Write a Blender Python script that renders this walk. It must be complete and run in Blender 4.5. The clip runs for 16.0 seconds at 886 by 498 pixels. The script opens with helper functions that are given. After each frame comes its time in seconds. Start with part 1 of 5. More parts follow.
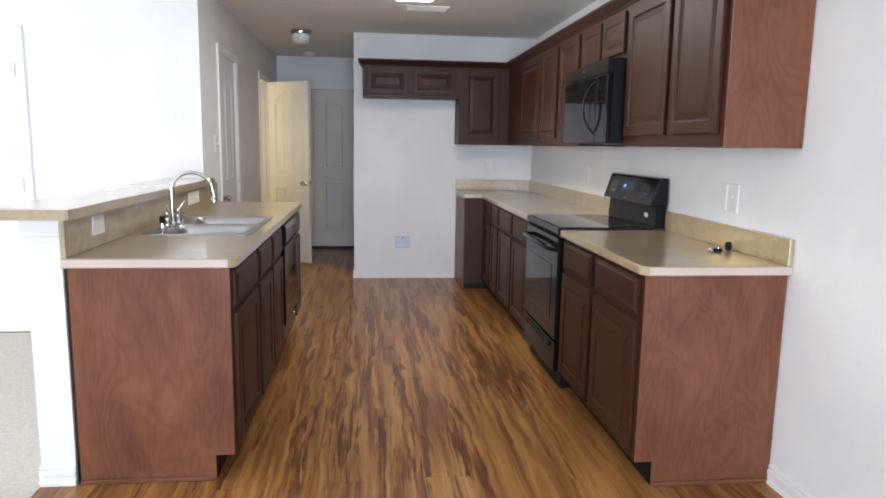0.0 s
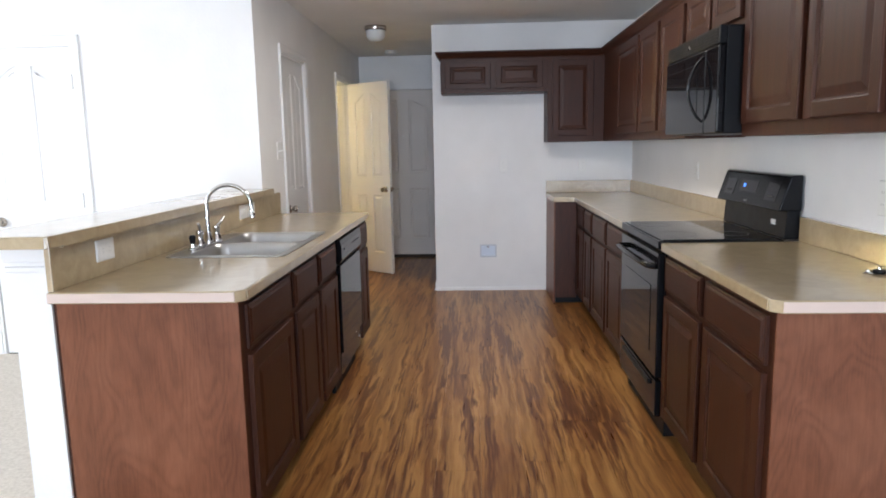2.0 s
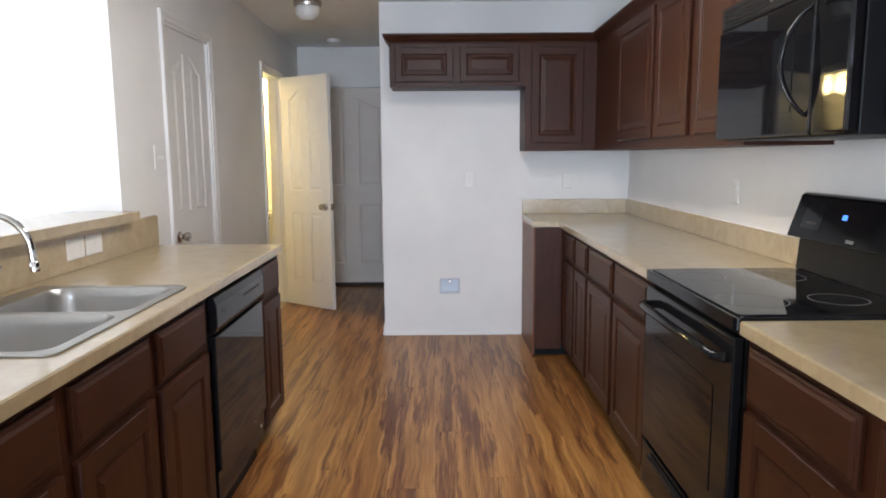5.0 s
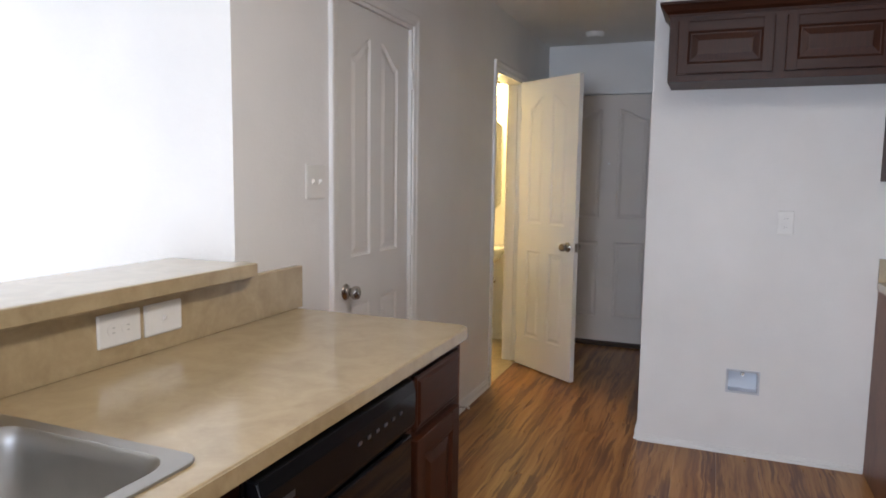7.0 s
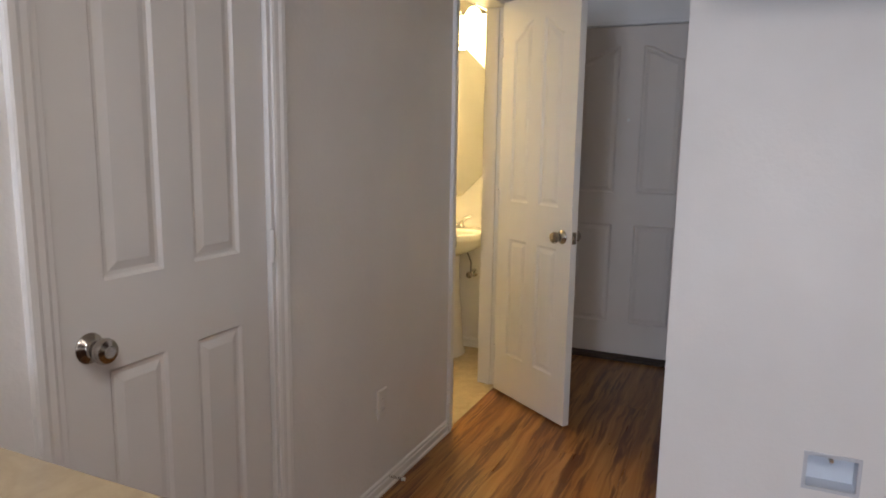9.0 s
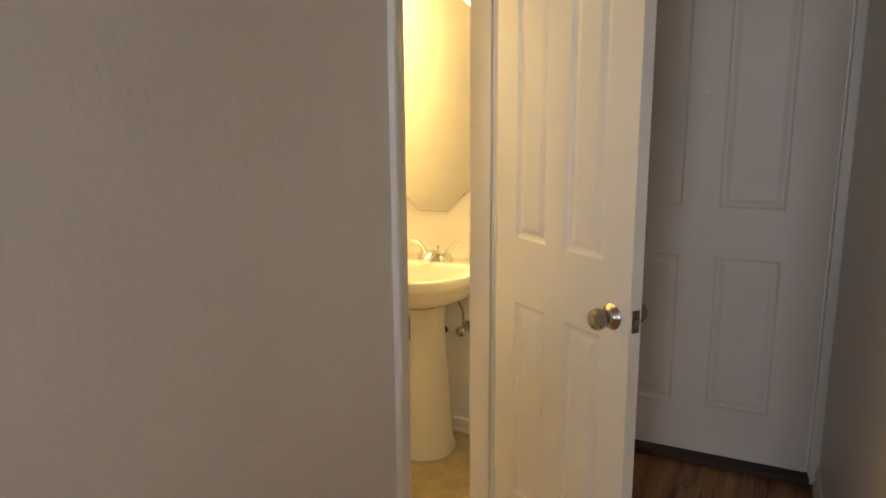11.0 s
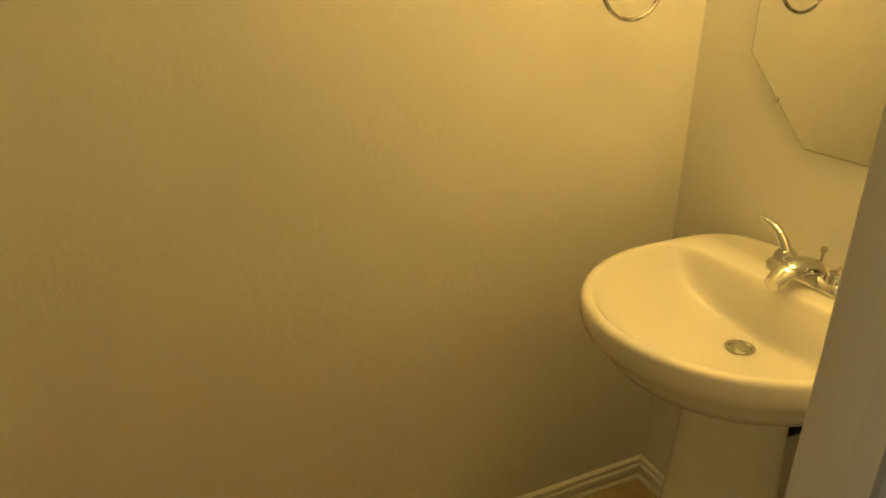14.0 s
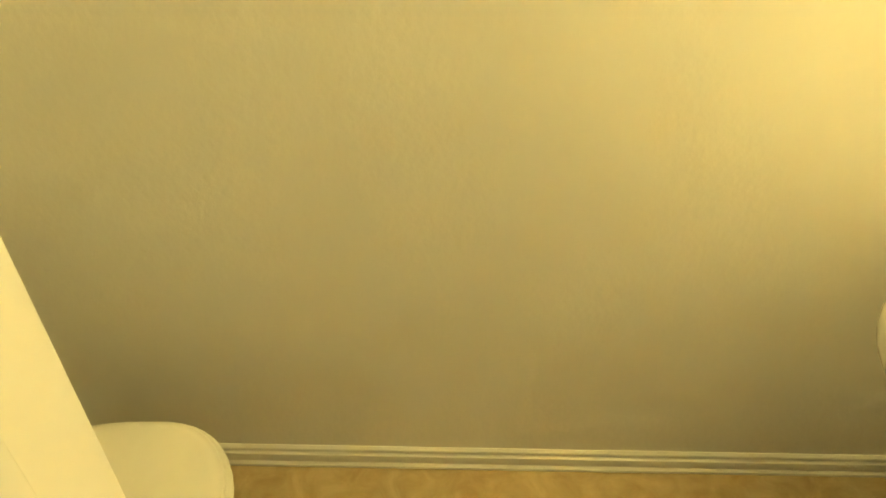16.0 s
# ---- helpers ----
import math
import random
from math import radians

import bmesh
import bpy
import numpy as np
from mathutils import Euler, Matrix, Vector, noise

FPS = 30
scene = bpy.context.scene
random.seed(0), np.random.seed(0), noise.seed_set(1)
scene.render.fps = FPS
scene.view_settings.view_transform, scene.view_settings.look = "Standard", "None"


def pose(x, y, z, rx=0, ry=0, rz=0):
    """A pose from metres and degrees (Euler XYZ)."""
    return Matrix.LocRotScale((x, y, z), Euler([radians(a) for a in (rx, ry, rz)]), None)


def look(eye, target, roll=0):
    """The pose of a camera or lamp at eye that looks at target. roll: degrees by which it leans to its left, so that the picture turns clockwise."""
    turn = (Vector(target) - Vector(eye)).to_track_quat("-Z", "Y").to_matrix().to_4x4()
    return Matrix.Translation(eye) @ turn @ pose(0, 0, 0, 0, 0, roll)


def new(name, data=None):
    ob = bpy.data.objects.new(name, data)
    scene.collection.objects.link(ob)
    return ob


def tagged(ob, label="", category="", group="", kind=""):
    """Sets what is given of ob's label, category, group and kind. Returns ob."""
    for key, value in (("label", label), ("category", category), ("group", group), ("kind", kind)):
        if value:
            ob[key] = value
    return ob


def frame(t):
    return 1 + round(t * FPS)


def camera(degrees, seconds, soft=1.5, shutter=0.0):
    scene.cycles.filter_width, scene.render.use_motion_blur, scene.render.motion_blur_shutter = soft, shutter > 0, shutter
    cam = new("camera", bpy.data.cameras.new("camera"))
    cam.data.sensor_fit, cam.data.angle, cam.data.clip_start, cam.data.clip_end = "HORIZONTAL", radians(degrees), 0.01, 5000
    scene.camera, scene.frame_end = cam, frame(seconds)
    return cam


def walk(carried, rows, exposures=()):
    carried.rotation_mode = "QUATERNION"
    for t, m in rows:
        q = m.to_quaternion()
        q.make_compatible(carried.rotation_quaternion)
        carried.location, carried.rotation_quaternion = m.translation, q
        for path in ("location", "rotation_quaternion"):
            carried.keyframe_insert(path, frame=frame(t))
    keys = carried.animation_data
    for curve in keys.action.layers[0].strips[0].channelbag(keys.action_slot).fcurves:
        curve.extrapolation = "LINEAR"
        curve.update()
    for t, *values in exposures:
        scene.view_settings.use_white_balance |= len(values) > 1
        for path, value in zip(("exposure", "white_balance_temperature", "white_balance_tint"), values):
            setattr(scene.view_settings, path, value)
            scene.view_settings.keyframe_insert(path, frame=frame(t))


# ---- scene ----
cam = camera(66.5, 16.0, soft=1.8)
PATH = [
    (0, (0.16, -0.871, 1.36), (0.375, 1.094, 1.057), 1.0),
    (0.5, (0.151, -0.726, 1.353), (0.31, 1.246, 1.057), 0.8),
    (1, (0.251, -0.566, 1.357), (0.294, 1.411, 1.058), -0.1),
    (1.5, (0.341, -0.437, 1.37), (0.27, 1.537, 1.056), -0.9),
    (2, (0.38, -0.29, 1.356), (0.282, 1.684, 1.055), -1.1),
    (2.5, (0.328, -0.147, 1.366), (0.377, 1.834, 1.092), -0.2),
    (3, (0.36, 0.035, 1.36), (0.582, 2.01, 1.133), 0.2),
    (5.5, (0.427, 1.355, 1.342), (0.27, 3.33, 1.064), -0.4),
    (6, (0.39, 1.741, 1.354), (0.011, 3.69, 1.11), -0.1),
    (6.5, (0.375, 2.09, 1.369), (-0.235, 3.982, 1.15), 0.4),
    (7, (0.32, 2.413, 1.37), (-0.419, 4.258, 1.155), 0.8),
    (7.5, (0.289, 2.73, 1.372), (-0.517, 4.545, 1.14), 1.0),
    (8, (0.273, 3.054, 1.368), (-0.547, 4.861, 1.112), 1.6),
    (8.5, (0.293, 3.378, 1.367), (-0.552, 5.167, 1.071), 1.8),
    (9, (0.2, 3.785, 1.342), (-0.609, 5.586, 1.028), 0.9),
    (11.5, (-0.3, 5.559, 1.397), (-1.224, 7.292, 1.019), -1.2),
    (12, (-0.368, 5.898, 1.365), (-1.437, 7.557, 1.042), 0.2),
    (12.5, (-0.501, 6.242, 1.382), (-1.756, 7.737, 0.944), 0.8),
    (13, (-0.658, 6.473, 1.359), (-2.106, 7.802, 0.991), 0.2),
    (13.5, (-0.788, 6.635, 1.351), (-2.361, 7.712, 0.748), 1.3),
    (14, (-0.796, 6.718, 1.319), (-2.472, 7.47, 0.529), -0.1),
    (14.5, (-0.859, 6.767, 1.294), (-2.608, 7.001, 0.354), 1.1),
    (15, (-0.963, 6.754, 1.388), (-2.508, 6.548, 0.134), -0.3),
    (15.5, (-0.973, 6.755, 1.447), (-2.458, 6.433, 0.147), -2.1),
    (16, (-0.926, 6.747, 1.414), (-2.521, 6.729, 0.208), 0.5),
]
EXPOSURES = [(0, -0.1, 6150, 13), (3, -0.1, 6200, 13), (5.5, 0.1, 6150, 12), (6, 0.1, 6150, 12), (7, -0.25, 6250, 15), (8.5, -0.36, 6400, 17), (9, -0.32, 6400, 17), (11.5, -0.40, 8000, 18), (12, -0.70, 8600, 18), (12.5, -1.20, 8500, 17),
             (13, -1.57, 8850, 14.5), (13.5, -1.82, 9350, 8), (14, -1.64, 9350, 5), (14.5, -1.26, 9720, 6), (15, -0.85, 10330, 7.5), (15.5, -0.65, 8760, -1), (16, -0.52, 7310, -10)]
walk(cam, [(t, look(e, g, r)) for t, e, g, r in PATH], EXPOSURES)

# ---------- world and large lights ----------
world = bpy.data.worlds.new("world")
scene.world = world
world.use_nodes = True
wn = world.node_tree
sky = wn.nodes.new("ShaderNodeTexSky")
sky.sky_type = "NISHITA"
sky.sun_disc = False
sky.sun_elevation = radians(50)
sky.sun_rotation = radians(20)
wn.links.new(sky.outputs[0], wn.nodes["Background"].inputs[0])
wn.nodes["Background"].inputs[1].default_value = 0.12
sun = new("sun", bpy.data.lights.new("sun", "SUN"))
sun.data.energy = 3.0
sun.data.angle = radians(0.5)
sun.data.color = (1.0, 0.95, 0.88)
sun.matrix_world = look((3, 9, 12), (0, 0, 0))


def area_lamp(name, eye, target, w, h, watts, color):
    lamp = new(name, bpy.data.lights.new(name, "AREA"))
    lamp.data.shape = "RECTANGLE"
    lamp.data.size, lamp.data.size_y = w, h
    lamp.data.energy = watts
    lamp.data.color = color
    lamp.matrix_world = look(eye, target)
    return lamp


# daylight from the room behind the walk; living and side lamps are added fill
area_lamp("daylight_patio", (0.3, -5.5, 1.1), (0.3, 0, 1.1), 1.75, 1.95, 330, (0.72, 0.85, 1.0))
area_lamp("added_daylight_living", (-3.0, -5.5, 1.35), (-3.0, 0, 1.35), 2.1, 1.4, 34, (0.88, 0.94, 1.0))
area_lamp("added_daylight_side", (-5.2, 1.0, 1.35), (0, 1.0, 1.3), 1.7, 1.4, 160, (0.90, 0.95, 1.0))
# light of the kitchen ceiling fixture
area_lamp("kitchen_light", (0.47, 3.5, 2.355), (0.47, 3.5, 0), 0.26, 1.2, 11, (1.0, 0.93, 0.83))
# light of the vanity lamp over the mirror
vanity_bulbs = [(-1.735, 7.68, 2.05), (-1.555, 7.68, 2.05), (-1.375, 7.68, 2.05)]
for at in vanity_bulbs:
    bulb = new("vanity_light", bpy.data.lights.new("vanity_light", "POINT"))
    bulb.data.energy = 11.5
    bulb.data.color = (1.0, 0.75, 0.30)
    bulb.data.shadow_soft_size = 0.06
    bulb.location = (at[0], at[1], at[2] - 0.065)


# ---------- materials ----------
def base_mat(name, color, rough, metal=0.0):
    m = bpy.data.materials.new(name)
    m.use_nodes = True
    nt = m.node_tree
    b = nt.nodes["Principled BSDF"]
    b.inputs["Base Color"].default_value = (*color, 1)
    b.inputs["Roughness"].default_value = rough
    b.inputs["Metallic"].default_value = metal
    return m, nt, b


def node(nt, kind, **values):
    n = nt.nodes.new(kind)
    for k, v in values.items():
        n.inputs[k].default_value = v
    return n


def place(nt, sx, sy, sz, shift=False):
    """World position, stretched, and moved by a chance amount for each object if asked."""
    geo = nt.nodes.new("ShaderNodeNewGeometry")
    mp = nt.nodes.new("ShaderNodeMapping")
    mp.inputs["Scale"].default_value = (sx, sy, sz)
    nt.links.new(geo.outputs["Position"], mp.inputs["Vector"])
    if shift:
        info = nt.nodes.new("ShaderNodeObjectInfo")
        mul = nt.nodes.new("ShaderNodeMath")
        mul.operation = "MULTIPLY"
        mul.inputs[1].default_value = 97.0
        nt.links.new(info.outputs["Random"], mul.inputs[0])
        nt.links.new(mul.outputs[0], mp.inputs["Location"])
    return mp.outputs[0]


def ramp(nt, fac, stops):
    r = nt.nodes.new("ShaderNodeValToRGB")
    while len(r.color_ramp.elements) < len(stops):
        r.color_ramp.elements.new(0.5)
    for e, (p, c) in zip(r.color_ramp.elements, stops):
        e.position = p
        e.color = (*c, 1)
    nt.links.new(fac, r.inputs[0])
    return r.outputs[0]


def noise_at(nt, vec, scale, detail=3.0, rough=0.55, distort=0.0):
    n = node(nt, "ShaderNodeTexNoise", Scale=scale, Detail=detail, Roughness=rough, Distortion=distort)
    nt.links.new(vec, n.inputs["Vector"])
    return n.outputs[0]


def mixc(nt, fac, a, b, mode="MIX"):
    m = nt.nodes.new("ShaderNodeMix")
    m.data_type = "RGBA"
    m.blend_type = mode
    for sock, v in ((m.inputs[0], fac), (m.inputs[6], a), (m.inputs[7], b)):
        if isinstance(v, (int, float)):
            sock.default_value = v
        elif isinstance(v, tuple):
            sock.default_value = (*v, 1)
        else:
            nt.links.new(v, sock)
    return m.outputs[2]


def bump(nt, b, height, strength, dist=0.002):
    bp = nt.nodes.new("ShaderNodeBump")
    bp.inputs["Strength"].default_value = strength
    bp.inputs["Distance"].default_value = dist
    nt.links.new(height, bp.inputs["Height"])
    nt.links.new(bp.outputs[0], b.inputs["Normal"])


def rough_range(nt, b, fac, lo, hi):
    r = nt.nodes.new("ShaderNodeMapRange")
    r.inputs["To Min"].default_value = lo
    r.inputs["To Max"].default_value = hi
    nt.links.new(fac, r.inputs[0])
    nt.links.new(r.outputs[0], b.inputs["Roughness"])


def paint(name, color, rough=0.6, grain=90, relief=0.25, vary=0.05, peel=0.002):
    """Painted board or wall: faint clouding, and a fine orange-peel relief."""
    m, nt, b = base_mat(name, color, rough)
    p = place(nt, 1, 1, 1)
    big = noise_at(nt, p, 1.7, 4)
    dark = tuple(c * (1 - 2 * vary) for c in color)
    col = ramp(nt, big, [(0.3, dark), (0.7, color)])
    nt.links.new(col, b.inputs["Base Color"])
    fine = noise_at(nt, p, grain, 3, 0.6)
    rough_range(nt, b, fine, rough - 0.08, rough + 0.08)
    if relief:
        bump(nt, b, fine, relief, peel)
    return m


def cabinet_wood(name, dark, mid, sx, sy, sz):
    """Stained wood with its grain along the least stretched axis."""
    m, nt, b = base_mat(name, mid, 0.42)
    b.inputs["Specular IOR Level"].default_value = 0.24
    p = place(nt, sx, sy, sz)
    wide = noise_at(nt, p, 1.0, 5, 0.6, 0.6)
    fine = noise_at(nt, p, 7.0, 3, 0.6)
    cloud = noise_at(nt, place(nt, 1, 1, 1), 2.2, 3)
    col = ramp(nt, wide, [(0.25, dark), (0.5, mid), (0.72, tuple(c * 1.45 for c in mid))])
    col = mixc(nt, 0.4, col, ramp(nt, fine, [(0.36, tuple(c * 0.7 for c in dark)), (0.62, tuple(c * 1.35 for c in mid))]))
    col = mixc(nt, 0.35, col, ramp(nt, cloud, [(0.3, dark), (0.7, mid)]))
    nt.links.new(col, b.inputs["Base Color"])
    rough_range(nt, b, fine, 0.36, 0.52)
    bump(nt, b, fine, 0.12, 0.001)
    return m


def panel_wood(name, dark, mid, light):
    """Stained oak veneer: flaming growth figure, soft patches and short upright pores."""
    m, nt, b = base_mat(name, mid, 0.45)
    b.inputs["Specular IOR Level"].default_value = 0.3
    rings = noise_at(nt, place(nt, 4.2, 4.2, 1.5), 1.0, 2, 0.5, 0.5)
    saw = nt.nodes.new("ShaderNodeMath")
    saw.operation = "MULTIPLY"
    saw.inputs[1].default_value = 34.0
    nt.links.new(rings, saw.inputs[0])
    wave = nt.nodes.new("ShaderNodeMath")
    wave.operation = "PINGPONG"
    wave.inputs[1].default_value = 1.0
    nt.links.new(saw.outputs[0], wave.inputs[0])
    patch = noise_at(nt, place(nt, 5.5, 5.5, 3.2), 1.0, 4, 0.6, 0.6)
    pores = noise_at(nt, place(nt, 230, 230, 16), 1.0, 3, 0.6)
    col = ramp(nt, patch, [(0.28, dark), (0.5, mid), (0.74, light)])
    col = mixc(nt, 0.2, col, ramp(nt, wave.outputs[0], [(0.1, dark), (0.7, light)]))
    col = mixc(nt, 0.2, col, ramp(nt, pores, [(0.35, dark), (0.65, light)]))
    nt.links.new(col, b.inputs["Base Color"])
    rough_range(nt, b, pores, 0.33, 0.46)
    bump(nt, b, pores, 0.12, 0.0008)
    return m


def plank_wood(name):
    """Laminate with tiger stripes along the plank, moved by chance from plank to plank."""
    m, nt, b = base_mat(name, (0.35, 0.16, 0.05), 0.3)
    b.inputs["Specular IOR Level"].default_value = 0.35
    bend = noise_at(nt, place(nt, 3.0, 3.2, 1), 1.0, 2)
    sway = nt.nodes.new("ShaderNodeVectorMath")
    sway.operation = "MULTIPLY"
    sway.inputs[1].default_value = (1.1, 0.0, 0.0)
    nt.links.new(bend, sway.inputs[0])

    def along(sx, sy, shift=True):
        add = nt.nodes.new("ShaderNodeVectorMath")
        add.operation = "ADD"
        nt.links.new(place(nt, sx, sy, 1, shift), add.inputs[0])
        nt.links.new(sway.outputs[0], add.inputs[1])
        return add.outputs[0]

    stripes = noise_at(nt, along(22, 1.0, False), 1.0, 3, 0.55, 0.8)
    flames = noise_at(nt, along(42, 2.0), 1.0, 3, 0.55, 0.9)
    groups = noise_at(nt, along(11, 0.8, False), 1.0, 2, 0.5, 0.5)
    fine = noise_at(nt, place(nt, 120, 5, 1), 1.0, 2)
    tone = noise_at(nt, place(nt, 5, 0.7, 1), 1.0, 2)
    col = ramp(nt, stripes, [(0.30, (0.15, 0.050, 0.014)), (0.42, (0.250, 0.104, 0.028)), (0.54, (0.345, 0.166, 0.047)), (0.68, (0.460, 0.245, 0.082))])
    near = nt.nodes.new("ShaderNodeMath")
    near.operation = "ADD"
    nt.links.new(flames, near.inputs[0])
    nt.links.new(groups, near.inputs[1])
    mask = ramp(nt, near.outputs[0], [(0.82, (1.0, 1.0, 1.0)), (0.91, (0.6, 0.6, 0.6)), (0.98, (0.0, 0.0, 0.0))])
    col = mixc(nt, mask, col, (0.098, 0.027, 0.0105))
    col = mixc(nt, 0.16, col, ramp(nt, fine, [(0.3, (0.12, 0.042, 0.014)), (0.7, (0.45, 0.23, 0.075))]))
    col = mixc(nt, 0.30, col, ramp(nt, tone, [(0.3, (0.84, 0.78, 0.72)), (0.7, (1.12, 1.10, 1.06))]), "MULTIPLY")
    nt.links.new(col, b.inputs["Base Color"])
    rough_range(nt, b, fine, 0.24, 0.36)
    bump(nt, b, fine, 0.08, 0.0006)
    return m


def laminate(name):
    m, nt, b = base_mat(name, (0.45, 0.33, 0.19), 0.22)
    b.inputs["Coat Weight"].default_value = 1.0
    b.inputs["Coat Roughness"].default_value = 0.13
    b.inputs["Specular IOR Level"].default_value = 0.7
    p = place(nt, 1, 1, 1)
    big = noise_at(nt, p, 9, 5, 0.6, 1.2)
    small = noise_at(nt, p, 55, 4, 0.65)
    col = ramp(nt, big, [(0.3, (0.31, 0.228, 0.122)), (0.5, (0.41, 0.315, 0.178)), (0.72, (0.50, 0.395, 0.235))])
    col = mixc(nt, 0.4, col, ramp(nt, small, [(0.3, (0.35, 0.262, 0.145)), (0.7, (0.46, 0.358, 0.212))]))
    nt.links.new(col, b.inputs["Base Color"])
    rough_range(nt, b, small, 0.3, 0.36)
    bump(nt, b, small, 0.012, 0.0003)
    return m


def vinyl_floor(name):
    m, nt, b = base_mat(name, (0.5, 0.38, 0.2), 0.4)
    p = place(nt, 1, 1, 1)
    col = ramp(nt, noise_at(nt, p, 14, 5, 0.65, 0.8), [(0.3, (0.34, 0.265, 0.16)), (0.7, (0.50, 0.405, 0.255))])
    nt.links.new(col, b.inputs["Base Color"])
    bump(nt, b, noise_at(nt, p, 80, 2), 0.1, 0.001)
    return m


def metal(name, color, rough, stretch=(1, 1, 1), fine=40):
    m, nt, b = base_mat(name, color, rough, 1.0)
    n = noise_at(nt, place(nt, *stretch), fine, 3)
    rough_range(nt, b, n, rough * 0.75, rough * 1.3)
    col = ramp(nt, n, [(0.3, tuple(c * 0.9 for c in color)), (0.7, color)])
    nt.links.new(col, b.inputs["Base Color"])
    return m


def glossy(name, color, rough, spots=25):
    m, nt, b = base_mat(name, color, rough)
    n = noise_at(nt, place(nt, 1, 1, 1), spots, 4)
    rough_range(nt, b, n, rough * 0.8, rough * 1.35)
    col = ramp(nt, n, [(0.3, tuple(c * 0.97 for c in color)), (0.7, color)])
    nt.links.new(col, b.inputs["Base Color"])
    return m


def dull(material, level):
    material.node_tree.nodes["Principled BSDF"].inputs["Specular IOR Level"].default_value = level
    return material


def emitter(name, color, strength):
    m, nt, b = base_mat(name, color, 0.5)
    b.inputs["Emission Color"].default_value = (*color, 1)
    b.inputs["Emission Strength"].default_value = strength
    return m


def glass(name):
    m, nt, b = base_mat(name, (0.95, 0.98, 1.0), 0.02)
    b.inputs["Transmission Weight"].default_value = 1.0
    b.inputs["IOR"].default_value = 1.45
    return m


def carpet(name):
    m, nt, b = base_mat(name, (0.6, 0.55, 0.47), 0.95)
    p = place(nt, 1, 1, 1)
    col = ramp(nt, noise_at(nt, p, 60, 4, 0.7), [(0.3, (0.5, 0.45, 0.38)), (0.7, (0.68, 0.63, 0.55))])
    nt.links.new(col, b.inputs["Base Color"])
    bump(nt, b, noise_at(nt, p, 220, 2), 0.6, 0.004)
    return m


WALL = paint("wall_paint", (0.83, 0.818, 0.80), 0.55, 55, 0.4, peel=0.0028)
CEIL = paint("ceiling_paint", (0.88, 0.87, 0.84), 0.8, 60, 0.5)
TRIM = paint("trim_paint", (0.80, 0.79, 0.77), 0.38, 30, 0.05, 0.03)
# door paint darkened and browned to stand in for the dim hall light
ENTRYDIM = paint("entry_door_dimmed", (0.71, 0.64, 0.58), 0.5, 45, 0.08, 0.04)
DOORP = paint("door_paint", (0.78, 0.77, 0.75), 0.42, 45, 0.08, 0.03)
CABX = cabinet_wood("cabinet_wood", (0.021, 0.0059, 0.0027), (0.049, 0.0143, 0.0056), 30, 30, 2.2)
CABP = panel_wood("cabinet_panel", (0.097, 0.0315, 0.0145), (0.172, 0.0615, 0.029), (0.235, 0.095, 0.049))
CABH = cabinet_wood("cabinet_rail", (0.021, 0.0059, 0.0027), (0.045, 0.0132, 0.0053), 3, 3, 30)
PLANK = plank_wood("plank_wood")
TOP = laminate("beige_laminate")
# laminate lightened to carry the daylight glare on the counter ends
EDGEGLARE = glossy("laminate_end_glare", (0.62, 0.50, 0.43), 0.3)
SUB = paint("subfloor", (0.05, 0.03, 0.02), 0.8, 40, 0.1)
VINYL = vinyl_floor("vinyl_floor")
CARPET = carpet("carpet")
STEEL = metal("stainless_steel", (0.48, 0.475, 0.46), 0.36, (3, 3, 3), 4)
CHROME = metal("chrome", (0.66, 0.66, 0.65), 0.07)
NICKEL = metal("satin_nickel", (0.47, 0.43, 0.385), 0.19)
BLACK = dull(glossy("black_enamel", (0.007, 0.007, 0.008), 0.09), 0.2)
BLACKG = glossy("black_glass", (0.008, 0.008, 0.01), 0.05, 8)
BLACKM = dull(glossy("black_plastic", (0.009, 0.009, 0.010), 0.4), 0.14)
BLACKS = dull(glossy("smoked_black", (0.006, 0.006, 0.007), 0.03, 8), 0.25)
FAINT = glossy("faint_print", (0.035, 0.035, 0.037), 0.4)
SLOT = glossy("slot_plastic", (0.45, 0.44, 0.43), 0.5)
RIM = paint("box_rim", (0.60, 0.62, 0.66), 0.5, 40, 0.05)
GREYP = glossy("grey_plastic", (0.16, 0.16, 0.165), 0.4)
WHITEP = glossy("white_plastic", (0.80, 0.79, 0.76), 0.35)
PORCELAIN = glossy("porcelain", (0.82, 0.80, 0.76), 0.09, 6)
MIRROR = metal("mirror_silver", (0.88, 0.89, 0.87), 0.015, fine=3)
MIREDGE = glossy("mirror_edge", (0.5, 0.52, 0.46), 0.2)
GLASS = glass("window_glass")
GLOBE = emitter("lamp_globe", (1.0, 0.75, 0.31), 40.0)
DIFF = emitter("ceiling_diffuser", (1.0, 0.95, 0.87), 18.0)
OPAL = glossy("opal_glass", (0.78, 0.77, 0.74), 0.18)
DISPLAY = emitter("clock_display", (0.08, 0.25, 0.9), 1.5)
BOXBLUE = paint("box_plastic", (0.70, 0.76, 0.84), 0.5, 40, 0.05)


# ---------- mesh helpers ----------
def add_box(bm, x0, x1, y0, y1, z0, z1):
    v = [bm.verts.new((x, y, z)) for x in (x0, x1) for y in (y0, y1) for z in (z0, z1)]
    for f in ((0, 1, 3, 2), (4, 6, 7, 5), (0, 4, 5, 1), (2, 3, 7, 6), (0, 2, 6, 4), (1, 5, 7, 3)):
        bm.faces.new([v[i] for i in f])


